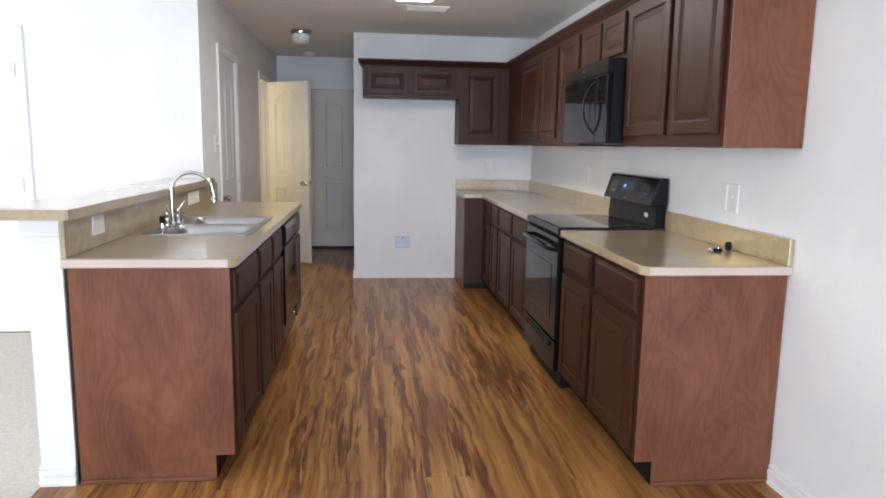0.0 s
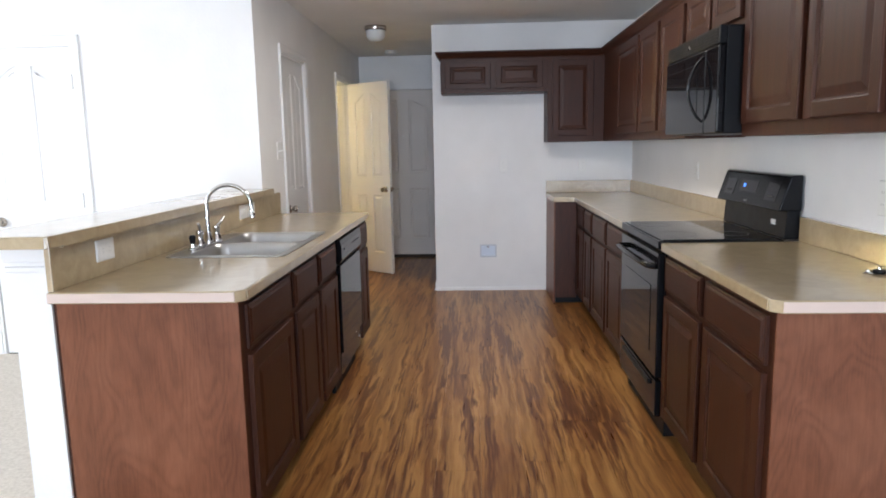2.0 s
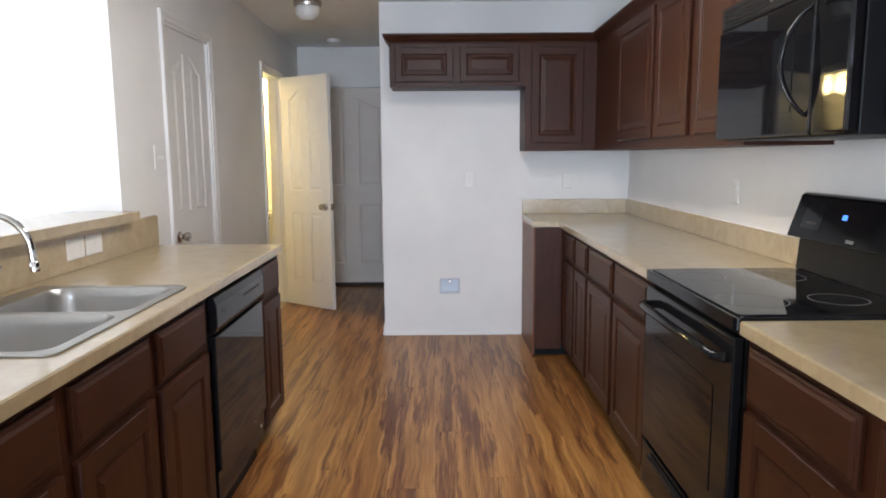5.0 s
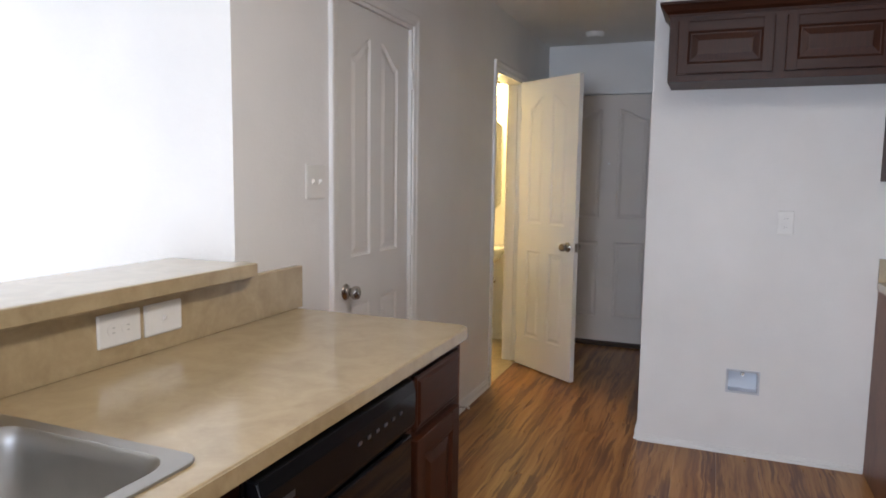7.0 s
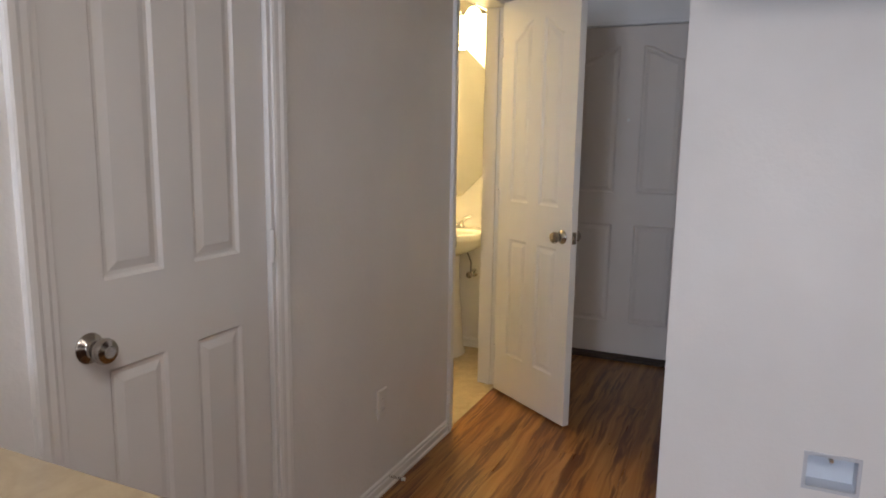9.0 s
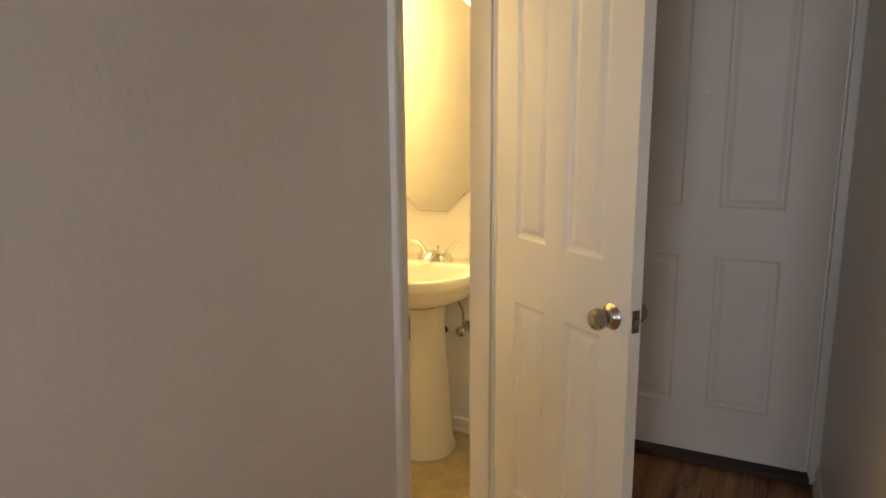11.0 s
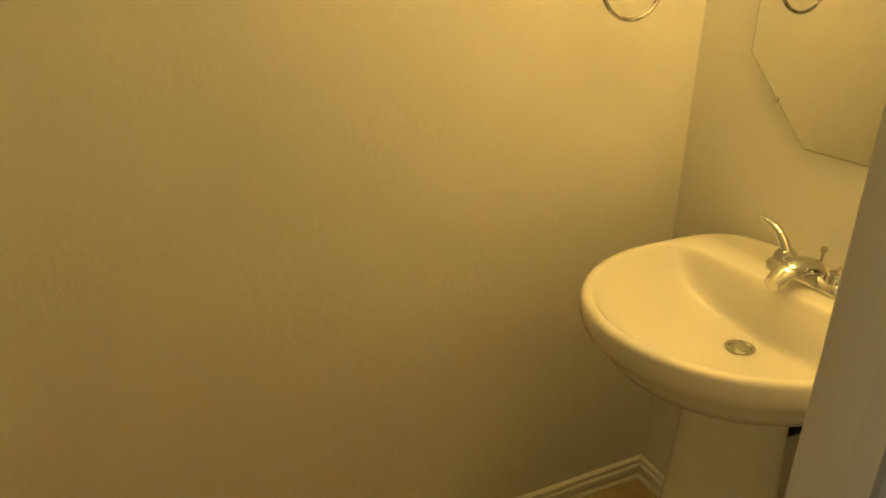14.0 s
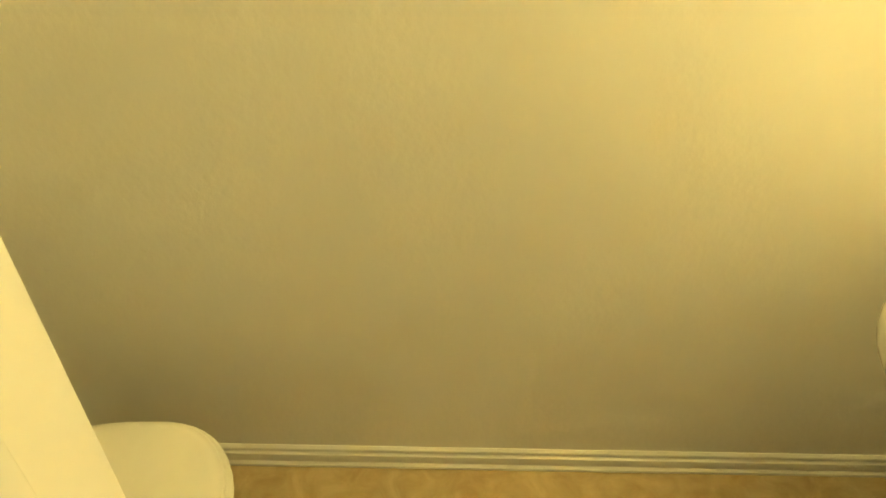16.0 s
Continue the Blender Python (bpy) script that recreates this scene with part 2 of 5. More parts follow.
def part(name, bm, material, parent=None, label="", bevel=0.0, smooth=False, segments=2):
    """Links a bmesh as one mesh object under a thing or a part."""
    bmesh.ops.recalc_face_normals(bm, faces=bm.faces)
    me = bpy.data.meshes.new(name)
    bm.to_mesh(me)
    bm.free()
    me.materials.append(material)
    if smooth:
        for poly in me.polygons:
            poly.use_smooth = True
        me.set_sharp_from_angle(angle=radians(40 if material is not PORCELAIN else 85))
    ob = new(name, me)
    if bevel:
        mod = ob.modifiers.new("bevel", "BEVEL")
        mod.width, mod.segments, mod.limit_method, mod.angle_limit = bevel, segments, "ANGLE", radians(35)
    if parent:
        ob.parent = parent
    if label:
        tagged(ob, label)
    return ob


def block(name, x0, x1, y0, y1, z0, z1, material, parent=None, label="", bevel=0.002):
    bm = bmesh.new()
    add_box(bm, x0, x1, y0, y1, z0, z1)
    return part(name, bm, material, parent, label, bevel)


def empty(name, label="", category="", group="", kind="", at=(0, 0, 0), turn=0):
    ob = new(name)
    ob.empty_display_size = 0.1
    ob.matrix_basis = pose(*at, 0, 0, turn)
    return tagged(ob, label, category, group, kind)


def structure(ob, label, category):
    return tagged(ob, label, category, kind="structure")


def prism(bm, outline, holes, z0, z1):
    """A flat slab of any outline, with holes through it."""
    loops = [outline, *holes]
    lower, upper = [], []
    for pts in loops:
        lo = [bm.verts.new((x, y, z0)) for x, y in pts]
        hi = [bm.verts.new((x, y, z1)) for x, y in pts]
        n = len(pts)
        for i in range(n):
            bm.faces.new((lo[i], lo[(i + 1) % n], hi[(i + 1) % n], hi[i]))
        lower.append(lo)
        upper.append(hi)
    for group in (lower, upper):
        edges = []
        for vs in group:
            for i in range(len(vs)):
                edges.append(bm.edges.get((vs[i], vs[(i + 1) % len(vs)])))
        bmesh.ops.triangle_fill(bm, use_beauty=True, use_dissolve=False, edges=edges)


def rounded(x0, x1, y0, y1, r, n=5):
    pts = []
    for cx, cy, a0 in ((x1 - r, y1 - r, 0), (x0 + r, y1 - r, 90), (x0 + r, y0 + r, 180), (x1 - r, y0 + r, 270)):
        for i in range(n + 1):
            a = radians(a0 + 90 * i / n)
            pts.append((cx + r * math.cos(a), cy + r * math.sin(a)))
    return pts


def loft(bm, rings, cap0=True, cap1=True):
    vs = [[bm.verts.new(p) for p in ring] for ring in rings]
    n = len(vs[0])
    for a, b in zip(vs, vs[1:]):
        for i in range(n):
            bm.faces.new((a[i], a[(i + 1) % n], b[(i + 1) % n], b[i]))
    if cap0:
        bm.faces.new(vs[0][::-1])
    if cap1:
        bm.faces.new(vs[-1])


def lathe(bm, profile, n=20, axis="z", at=(0, 0, 0)):
    """Turns (radius, height) pairs round an axis."""
    rings = []
    for r, h in profile:
        ring = []
        for i in range(n):
            a = 2 * math.pi * i / n
            c, s = max(r, 1e-4) * math.cos(a), max(r, 1e-4) * math.sin(a)
            q = {"z": (c, s, h), "x": (h, c, s), "y": (c, h, s)}[axis]
            ring.append((at[0] + q[0], at[1] + q[1], at[2] + q[2]))
        rings.append(ring)
    loft(bm, rings)


def tube(bm, pts, r, n=10, closed=False):
    """A round bar along a line of points; r may be one radius or one for each point."""
    pts = [Vector(p) for p in pts]
    rings, side = [], None
    for i, p in enumerate(pts):
        if closed:
            d = pts[(i + 1) % len(pts)] - pts[i - 1]
        else:
            d = pts[min(i + 1, len(pts) - 1)] - pts[max(i - 1, 0)]
        d.normalize()
        if side is None:
            side = d.orthogonal().normalized()
        side = (side - d * side.dot(d)).normalized()
        up = d.cross(side)
        rr = r[i] if isinstance(r, (list, tuple)) else r
        rings.append([p + rr * (math.cos(2 * math.pi * k / n) * side + math.sin(2 * math.pi * k / n) * up) for k in range(n)])
    if closed:
        rings.append(rings[0])
    loft(bm, rings, not closed, not closed)
    if closed:
        bmesh.ops.remove_doubles(bm, verts=bm.verts, dist=1e-5)


def shrink(pts, d):
    """A closed outline, anticlockwise, moved inwards by d."""
    out, n = [], len(pts)
    for i in range(n):
        p0, p1, p2 = (Vector(pts[(i + k) % n]) for k in (-1, 0, 1))
        e1, e2 = (p1 - p0).normalized(), (p2 - p1).normalized()
        n1, n2 = Vector((-e1.y, e1.x)), Vector((-e2.y, e2.x))
        mid = n1 + n2
        mid = mid / max(mid.dot(n1), 0.35)
        out.append((p1.x + mid.x * d, p1.y + mid.y * d))
    return out


def raised_front(thing, x0, x1, z0, z1, thick, rail, facing, at):
    """A cabinet door with raised field, two stiles and two rails as parts of it."""
    def finish(name, bm, material, parent):
        to_face(bm, facing, at)
        return part(name, bm, material, parent)

    bm = bmesh.new()
    rect = [(x0, z0), (x1, z0), (x1, z1), (x0, z1)]
    rings = []
    for d, y in ((rail + 0.001, thick - 0.002), (rail + 0.001, 0.008), (rail + 0.014, 0.008), (rail + 0.038, 0.0025), (rail + 0.042, 0.002)):
        rings.append([(px + (d if px == x0 else -d), y, pz + (d if pz == z0 else -d)) for px, pz in rect])
    loft(bm, rings)
    door = finish("door", bm, CABX, thing)
    edge = [(0.0, thick), (0.0, 0.004), (0.0015, 0.001), (0.005, 0.0), (rail - 0.002, 0.0), (rail + 0.002, 0.002), (rail + 0.008, 0.0078), (rail + 0.008, thick)]
    for x, s in ((x0, 1), (x1, -1)):
        bm = bmesh.new()
        loft(bm, [[(x + s * u, y, z) for u, y in edge] for z in (z0, z1)])
        finish("stile", bm, CABX, door)
    for z, s in ((z0, 1), (z1, -1)):
        bm = bmesh.new()
        loft(bm, [[(x, y + (0.0004 if 0 < u < rail else 0.0), z + s * u) for u, y in edge] for x in (x0 + rail - 0.001, x1 - rail + 0.001)])
        finish("rail", bm, CABH, door)
    return door


def slab_front(bm, x0, x1, z0, z1, y, thick, side=-1):
    """A drawer front: a slab whose edge is moulded by two steps."""
    yb = y - side * thick
    rect = [(x0, z0), (x1, z0), (x1, z1), (x0, z1)]
    rings = [[(px, yb, pz) for px, pz in rect]]
    for d, yy in ((0.0, y - side * 0.008), (0.006, y - side * 0.005), (0.012, y - side * 0.005), (0.020, y)):
        rings.append([(px + (d if px == x0 else -d), yy, pz + (d if pz == z0 else -d)) for px, pz in rect])
    loft(bm, rings)


def panel_loops(w):
    """Outlines, in x and z, of the four panels of a moulded door: arched above, plain below."""
    s, m = 0.155 * w + 0.012, 0.075 * w
    a0, a1, b0, b1 = s, w / 2 - m, w / 2 + m, w - s
    loops = []
    for x0, x1, up in ((a0, a1, True), (b0, b1, False)):
        lo, hi = 1.825, 1.91
        top = []
        for i in range(9):
            k = i / 8
            sm = k * k * (3 - 2 * k)
            top.append((x0 + (x1 - x0) * k, lo + (hi - lo) * (sm if up else 1 - sm)))
        loops.append([(x0, 1.035), (x1, 1.035)] + top[::-1])
        loops.append([(x0, 0.22), (x1, 0.22), (x1, 0.84), (x0, 0.84)])
    return loops


def moulded_slab(w, h, t):
    """A hollow-core door leaf from (0,0,0): width along x, thick along y, four moulded panels on both faces."""
    bm = bmesh.new()
    outer = [(0, 0), (w, 0), (w, h), (0, h)]
    loops = panel_loops(w)
    for y, s in ((0.0, 1), (t, -1)):
        edges = []
        for pts in [outer, *loops]:
            vs = [bm.verts.new((px, y, pz)) for px, pz in pts]
            for i in range(len(vs)):
                edges.append(bm.edges.new((vs[i], vs[(i + 1) % len(vs)])))
        bmesh.ops.triangle_fill(bm, use_beauty=True, use_dissolve=False, edges=edges)
        for pts in loops:
            rings = [[(px, y, pz) for px, pz in pts]]
            for d, dep in ((0.008, 0.007), (0.016, 0.008), (0.036, 0.002)):
                rings.append([(px, y + s * dep, pz) for px, pz in shrink(pts, d)])
            loft(bm, rings, False, True)
    for i in range(4):
        (xa, za), (xb, zb) = outer[i], outer[(i + 1) % 4]
        bm.faces.new([bm.verts.new(q) for q in ((xa, 0, za), (xb, 0, zb), (xb, t, zb), (xa, t, za))])
    bmesh.ops.remove_doubles(bm, verts=bm.verts, dist=1e-5)
    return bm


def knob_mesh(side):
    """A door knob with its rose; it stands out along side*y from y=0."""
    bm = bmesh.new()
    prof = [(0.0, 0.0), (0.032, 0.0), (0.033, 0.003), (0.031, 0.006), (0.020, 0.010), (0.0165, 0.016), (0.0165, 0.024), (0.021, 0.031), (0.0265, 0.040), (0.0275, 0.049), (0.024, 0.057), (0.013, 0.061), (0.012, 0.0635), (0.0, 0.064)]
    lathe(bm, [(r, side * h) for r, h in prof], 20, "y")
    return bm


def hinge(parent, x, y, z, height=0.09):
    bm = bmesh.new()
    lathe(bm, [(0.0, z - height / 2 - 0.004), (0.007, z - height / 2), (0.008, z - height / 2), (0.008, z + height / 2), (0.007, z + height / 2), (0.0, z + height / 2 + 0.005)], 10, "z", (x, y, 0))
    return part("hinge", bm, NICKEL if parent.get("category") == "lit" else TRIM, parent, "painted butt hinge", smooth=True)


# ---------- the large structure ----------
H = 2.43
YB, XR, XL = 6.0, 1.81, -1.0   # fridge wall, right wall, left wall of kitchen and hall


def wall_run(name, axis, a, b, lo, hi, label, openings=(), top=H, category="wall"):
    """A wall along an axis from lo to hi, between the planes a and b, with openings (from, to, sill, head) through it."""
    bm = bmesh.new()
    cuts = sorted({lo, hi, *[o[0] for o in openings], *[o[1] for o in openings]})
    for u0, u1 in zip(cuts, cuts[1:]):
        spans = [(0.0, top)]
        for o0, o1, sill, head in openings:
            if o0 <= u0 + 1e-6 and u1 <= o1 + 1e-6:
                spans = [(0.0, sill), (head, top)]
        for z0, z1 in spans:
            if z1 - z0 > 1e-4:
                if axis == "x":
                    add_box(bm, u0, u1, a, b, z0, z1)
                else:
                    add_box(bm, a, b, u0, u1, z0, z1)
    bmesh.ops.remove_doubles(bm, verts=bm.verts, dist=1e-5)
    seen = {}
    for f in bm.faces:
        c = f.calc_center_median()
        seen.setdefault((round(c.x, 4), round(c.y, 4), round(c.z, 4)), []).append(f)
    bmesh.ops.delete(bm, geom=[f for fs in seen.values() if len(fs) > 1 for f in fs], context="FACES_ONLY")
    return structure(part(name, bm, WALL), label, category)


BATH0, BATH1 = 6.577, 7.225      # powder room doorway
PAN0, PAN1 = 4.625, 5.302        # closet doorway
LIV0, LIV1 = -2.86, -2.18        # living room doorway
DH = 2.045
wall_run("wall_east", "y", XR, XR + 0.12, -5.5, YB + 0.12, "white painted kitchen wall with light orange-peel texture")
wall_run("wall_fridge", "x", YB, YB + 0.12, 0.0, XR, "white painted wall behind the empty refrigerator space", [(0.424, 0.564, 0.322, 0.428)])
wall_run("wall_hall", "y", 0.0, 0.12, YB + 0.12, 8.0, "white painted side wall of the entry hall")
wall_run("wall_end", "x", 8.0, 8.12, -1.12, 0.12, "white painted wall around the entry door", [(-0.945, -0.035, 0.0, 2.035)])
wall_run("wall_west", "y", XL - 0.11, XL, 4.16, 8.0, "pale grey-white painted wall with two doorways", [(PAN0, PAN1, 0.0, DH), (BATH0, BATH1, 0.0, DH)])
wall_run("wall_living", "x", 4.04, 4.16, -5.3, XL, "bright white painted living room wall", [(LIV0, LIV1, 0.0, DH)])
wall_run("wall_powder_side", "y", -2.04, -1.925, 5.71, 7.94, "cream-lit powder room wall behind towel ring")
wall_run("wall_powder_back", "x", 7.82, 7.94, -1.925, -1.11, "cream-lit powder room wall with mirror")
wall_run("wall_powder_front", "x", 5.71, 5.83, -1.925, -1.11, "cream-lit powder room wall behind toilet")
wall_run("wall_closet", "x", 4.56, 4.60, -2.04, -1.11, "unlit wall closing the closet")
wall_run("wall_behind", "x", -5.62, -5.5, -5.3, XR + 0.12, "white painted wall with glazed openings", [(-4.1, -1.9, 0.6, 2.1), (-0.6, 1.2, 0.02, 2.1)])
wall_run("wall_far_west", "y", -5.42, -5.3, -5.62, 4.16, "white painted wall with an added, unseen window", [(0.1, 1.9, 0.6, 2.1)])
wall_run("wall_half", "y", -1.13, XL, 1.79, 4.04, "white painted half wall under the breakfast bar", top=1.064)

ceiling = block("ceiling", -5.42, XR + 0.12, -5.62, 8.12, H, H + 0.1, CEIL, bevel=0)
structure(ceiling, "off-white ceiling with knockdown texture", "ceiling")
living_floor = block("floor_living", -5.3, -1.13, -5.5, 4.04, -0.1, 0.004, CARPET, bevel=0)
structure(living_floor, "pale beige living room carpet", "floor")
powder_floor = block("floor_powder", -1.925, -1.0, 5.83, 7.82, -0.1, 0.002, VINYL, bevel=0)
structure(powder_floor, "mottled tan sheet vinyl powder room floor", "floor")
floor = block("floor", -1.13, XR, -5.5, 8.0, -0.1, -0.008, SUB, bevel=0)
structure(floor, "tiger-striped brown laminate plank floor", "floor")
ground = block("ground", -400, 400, -400, 400, -0.35, -0.15, paint("ground_cover", (0.09, 0.11, 0.05), 0.9, 6, 0.3, 0.2), bevel=0)
structure(ground, "dull green ground outside the house", "ground")


def window_unit(name, axis, at, lo, hi, sill, head, panes, label):
    """A window in its opening: frame, sill and panes."""
    thing = empty(name, label, "window", kind="structure")
    f = 0.05

    def piece(n, u0, u1, z0, z1, d0, d1, m):
        if axis == "x":
            return block(n, u0, u1, at + d0, at + d1, z0, z1, m, thing, bevel=0.002)
        return block(n, at + d0, at + d1, u0, u1, z0, z1, m, thing, bevel=0.002)
    piece("frame_head", lo, hi, head - f, head, -0.06, 0.0, TRIM)
    piece("frame_foot", lo, hi, sill, sill + f, -0.06, 0.0, TRIM)
    step = (hi - lo) / panes
    for i in range(panes + 1):
        c = lo + step * i
        piece("frame_post", max(lo, c - f / 2), min(hi, c + f / 2), sill + f, head - f, -0.06, 0.0, TRIM)
    for i in range(panes):
        g = piece("pane", lo + step * i + f / 2, lo + step * (i + 1) - f / 2, sill + f, head - f, -0.036, -0.030, GLASS)
        g.visible_shadow = False
    return thing


# living and side windows are unseen, added as openings for the fill lamps
window_unit("window_1", "x", -5.52, -4.1, -1.9, 0.6, 2.1, 2, "white-framed two-pane living room window, unseen, added for its daylight")
window_unit("window_2", "x", -5.52, -0.6, 1.2, 0.02, 2.1, 2, "white-framed sliding patio door, closed")
window_unit("window_3", "y", -5.32, 0.1, 1.9, 0.6, 2.1, 2, "white-framed two-pane side window, unseen, added for its daylight")


# skirting boards
def skirting(name, axis, at, side, lo, hi, height=0.083, material=None):
    """A moulded baseboard along a wall, standing out to one side of it."""
    prof = [(0.0, 0.0), (0.016, 0.0), (0.016, height * 0.14), (0.010, height * 0.24), (0.009, height * 0.42), (0.013, height * 0.50), (0.012, height * 0.66), (0.005, height * 0.71), (0.005, height * 0.78), (0.009, height * 0.84), (0.008, height * 0.92), (0.002, height), (0.0, height)]
    bm = bmesh.new()
    rings = []
    for u in (lo, hi):
        rings.append([((at + side * d, u, z) if axis == "y" else (u, at + side * d, z)) for d, z in prof])
    loft(bm, rings)
    ob = part(name, bm, material or TRIM)
    return structure(ob, "white moulded baseboard along the wall foot", "baseboard")


skirting("baseboard", "x", YB, -1, 0.0, 1.03, 0.03)
skirting("baseboard", "y", XL, 1, 4.35, PAN0 - 0.058, 0.06)
skirting("baseboard", "y", XL, 1, PAN1 + 0.058, BATH0 - 0.058, 0.06)
skirting("baseboard", "y", XL, 1, BATH1 + 0.058, 8.0)
skirting("baseboard", "y", 0.0, -1, YB, 8.0)
skirting("baseboard", "y", -1.925, 1, 5.83, 7.82, 0.067)
skirting("baseboard", "x", 7.82, -1, -1.925, -1.11, 0.067)
skirting("baseboard", "x", 5.83, 1, -1.925, -1.11, 0.067)
skirting("baseboard", "x", 4.04, -1, -5.3, LIV0 - 0.058)
skirting("baseboard", "x", 4.04, -1, LIV1 + 0.058, -1.13)
skirting("baseboard", "y", XR, -1, -5.5, 1.6)
skirting("baseboard", "y", -1.13, -1, 1.79, 4.04)
skirting("baseboard", "x", 1.79, -1, -1.13, -1.0)


# door casings and jambs
def casing(name, axis, face, side, lo, hi, head, label):
    """The moulded trim round a doorway on one face of a wall."""
    thing = empty(name, label, "door trim", kind="structure")
    w = 0.052
    prof = [(0.0, 0.0), (0.0, 0.008), (0.008, 0.011), (0.022, 0.012), (0.032, 0.016), (0.047, 0.017), (w, 0.014), (w, 0.0)]
    runs = (("side_casing", lo, -1), ("side_casing", hi, 1))
    for n, u, s in runs:
        bm = bmesh.new()
        rings = []
        for top in (False, True):
            rings.append([])
            for d, o in prof:
                z = head + d if top else 0.0
                q = u + s * d
                rings[-1].append((face + side * o, q, z) if axis == "y" else (q, face + side * o, z))
        loft(bm, rings)
        part(n, bm, TRIM, thing)
    bm = bmesh.new()
    rings = []
    for u, s in ((lo, -1), (hi, 1)):
        rings.append([])
        for d, o in prof:
            q = u + s * d
            rings[-1].append((face + side * o, q, head + d) if axis == "y" else (q, face + side * o, head + d))
    loft(bm, rings)
    part("head_casing", bm, TRIM, thing)
    return thing


def jamb(thing, axis, a, b, lo, hi, head, t=0.016):
    """The boards that line a doorway through a wall between the planes a and b."""
    for n, u0, u1, z0, z1 in (("jamb", lo, lo + t, 0.0, head - t), ("jamb", hi - t, hi, 0.0, head - t), ("head_jamb", lo, hi, head - t, head)):
        if axis == "y":
            block(n, a, b, u0, u1, z0, z1, TRIM, thing, bevel=0.0015)
        else:
            block(n, u0, u1, a, b, z0, z1, TRIM, thing, bevel=0.0015)


for nm, ax, face, side, lo, hi, label in (
        ("trim_powder", "y", XL, 1, BATH0, BATH1, "white moulded casing round the powder room doorway"),
        ("trim_powder_inner", "y", XL - 0.11, -1, BATH0, BATH1, "white moulded casing inside the powder room"),
        ("trim_closet", "y", XL, 1, PAN0, PAN1, "white moulded casing round the closet door"),
        ("trim_living", "x", 4.04, -1, LIV0, LIV1, "white moulded casing round the living room door")):
    tr = casing(nm, ax, face, side, lo, hi, DH, label)
    if nm == "trim_powder":
        jamb(tr, "y", XL - 0.112, XL + 0.002, lo, hi, DH)
        block("door_stop", XL - 0.06, XL - 0.036, BATH1 - 0.028, BATH1 - 0.0155, 0.0, DH - 0.018, TRIM, tr, bevel=0.001)
        block("door_stop", XL - 0.06, XL - 0.036, BATH0 + 0.0155, BATH0 + 0.028, 0.0, DH - 0.018, TRIM, tr, bevel=0.001)
        block("strike_plate", XL - 0.034, XL + 0.004, BATH0 + 0.0155, BATH0 + 0.0195, 0.865, 0.925, NICKEL, tr, bevel=0.001)
    elif nm == "trim_closet":
        jamb(tr, "y", XL - 0.112, XL + 0.002, lo, hi, DH)
    elif nm == "trim_living":
        jamb(tr, "x", 4.038, 4.162, lo, hi, DH)


def moulded_door(name, w, label, hinge_at, turn, knob_x, knobs=(-1, 1), hinges=True, hinge_y=-0.016, material=DOORP):
    """A white moulded four-panel door; its leaf runs along local x from the hinge, thick along local y."""
    thing = empty(name, label, "door", at=hinge_at, turn=turn, kind="structure")
    part("leaf", moulded_slab(w, 2.02, 0.035), material, thing, smooth=False)
    for s in knobs:
        k = part("door_knob", knob_mesh(s), NICKEL, thing, "satin nickel round knob", smooth=True)
        k.location = (knob_x, 0.0 if s < 0 else 0.035, 0.902)
    if hinges:
        hx = -0.004 if knob_x > w / 2 else w + 0.004
        for z in (0.2, 1.04, 1.80):
            hinge(thing, hx, hinge_y, z)
    return thing


# the closet door, shut, faces the kitchen: local -y looks along +x
moulded_door("door_1", PAN1 - PAN0 - 0.04, "white moulded four-panel closet door, shut", (XL - 0.012, PAN0 + 0.02, 0.008), 90, 0.066, knobs=(-1,))
# the powder room door, half open into the hall
bath_turn = math.degrees(math.atan2(6.797 - 7.135, -0.52 + 0.992))
bd = moulded_door("door_2", 0.582, "white moulded four-panel powder room door, half open", (-0.990, 7.138, 0.012), bath_turn, 0.582 - 0.06, hinge_y=0.0)
block("latch_plate", 0.5815, 0.5835, 0.006, 0.029, 0.874, 0.930, NICKEL, bd, "satin nickel latch plate", bevel=0)
block("latch_bolt", 0.583, 0.592, 0.011, 0.024, 0.894, 0.910, NICKEL, bd, bevel=0.002)
# the living room door, shut
moulded_door("door_3", LIV1 - LIV0 - 0.04, "white moulded four-panel living room door, shut", (LIV0 + 0.02, 4.052, 0.008), 0, 0.066, knobs=(-1,))
# the entry door at the end of the hall, its colour darkened for the hall's shade
ed = moulded_door("door_4", 0.90, "moulded entry door with peephole, shut, hall dimness put into its colour", (-0.94, 8.02, 0.012), 0, 0.84, knobs=(), hinges=False, material=ENTRYDIM)
bm = bmesh.new()
lathe(bm, [(0.0, 0.0), (0.009, 0.0), (0.009, -0.005), (0.005, -0.007), (0.0, -0.005)], 14, "y", (0.45, 0.0, 1.475))
part("peephole", bm, WHITEP, ed, "small pale peephole", smooth=True)
sill = block("threshold", -0.95, -0.03, 7.955, 8.03, -0.002, 0.028, SUB, bevel=0.006)
structure(sill, "dark door threshold at the entry door", "threshold")
weather = empty("trim_entry", "thin white frame round the entry door", "door trim", kind="structure")
block("head_strip", -0.985, 0.0, 7.985, 8.0, 2.036, 2.056, TRIM, weather)
block("side_strip", -0.985, -0.946, 7.985, 8.0, 0.0, 2.036, TRIM, weather)
block("side_strip", -0.034, -0.0, 7.985, 8.0, 0.0, 2.036, TRIM, weather)


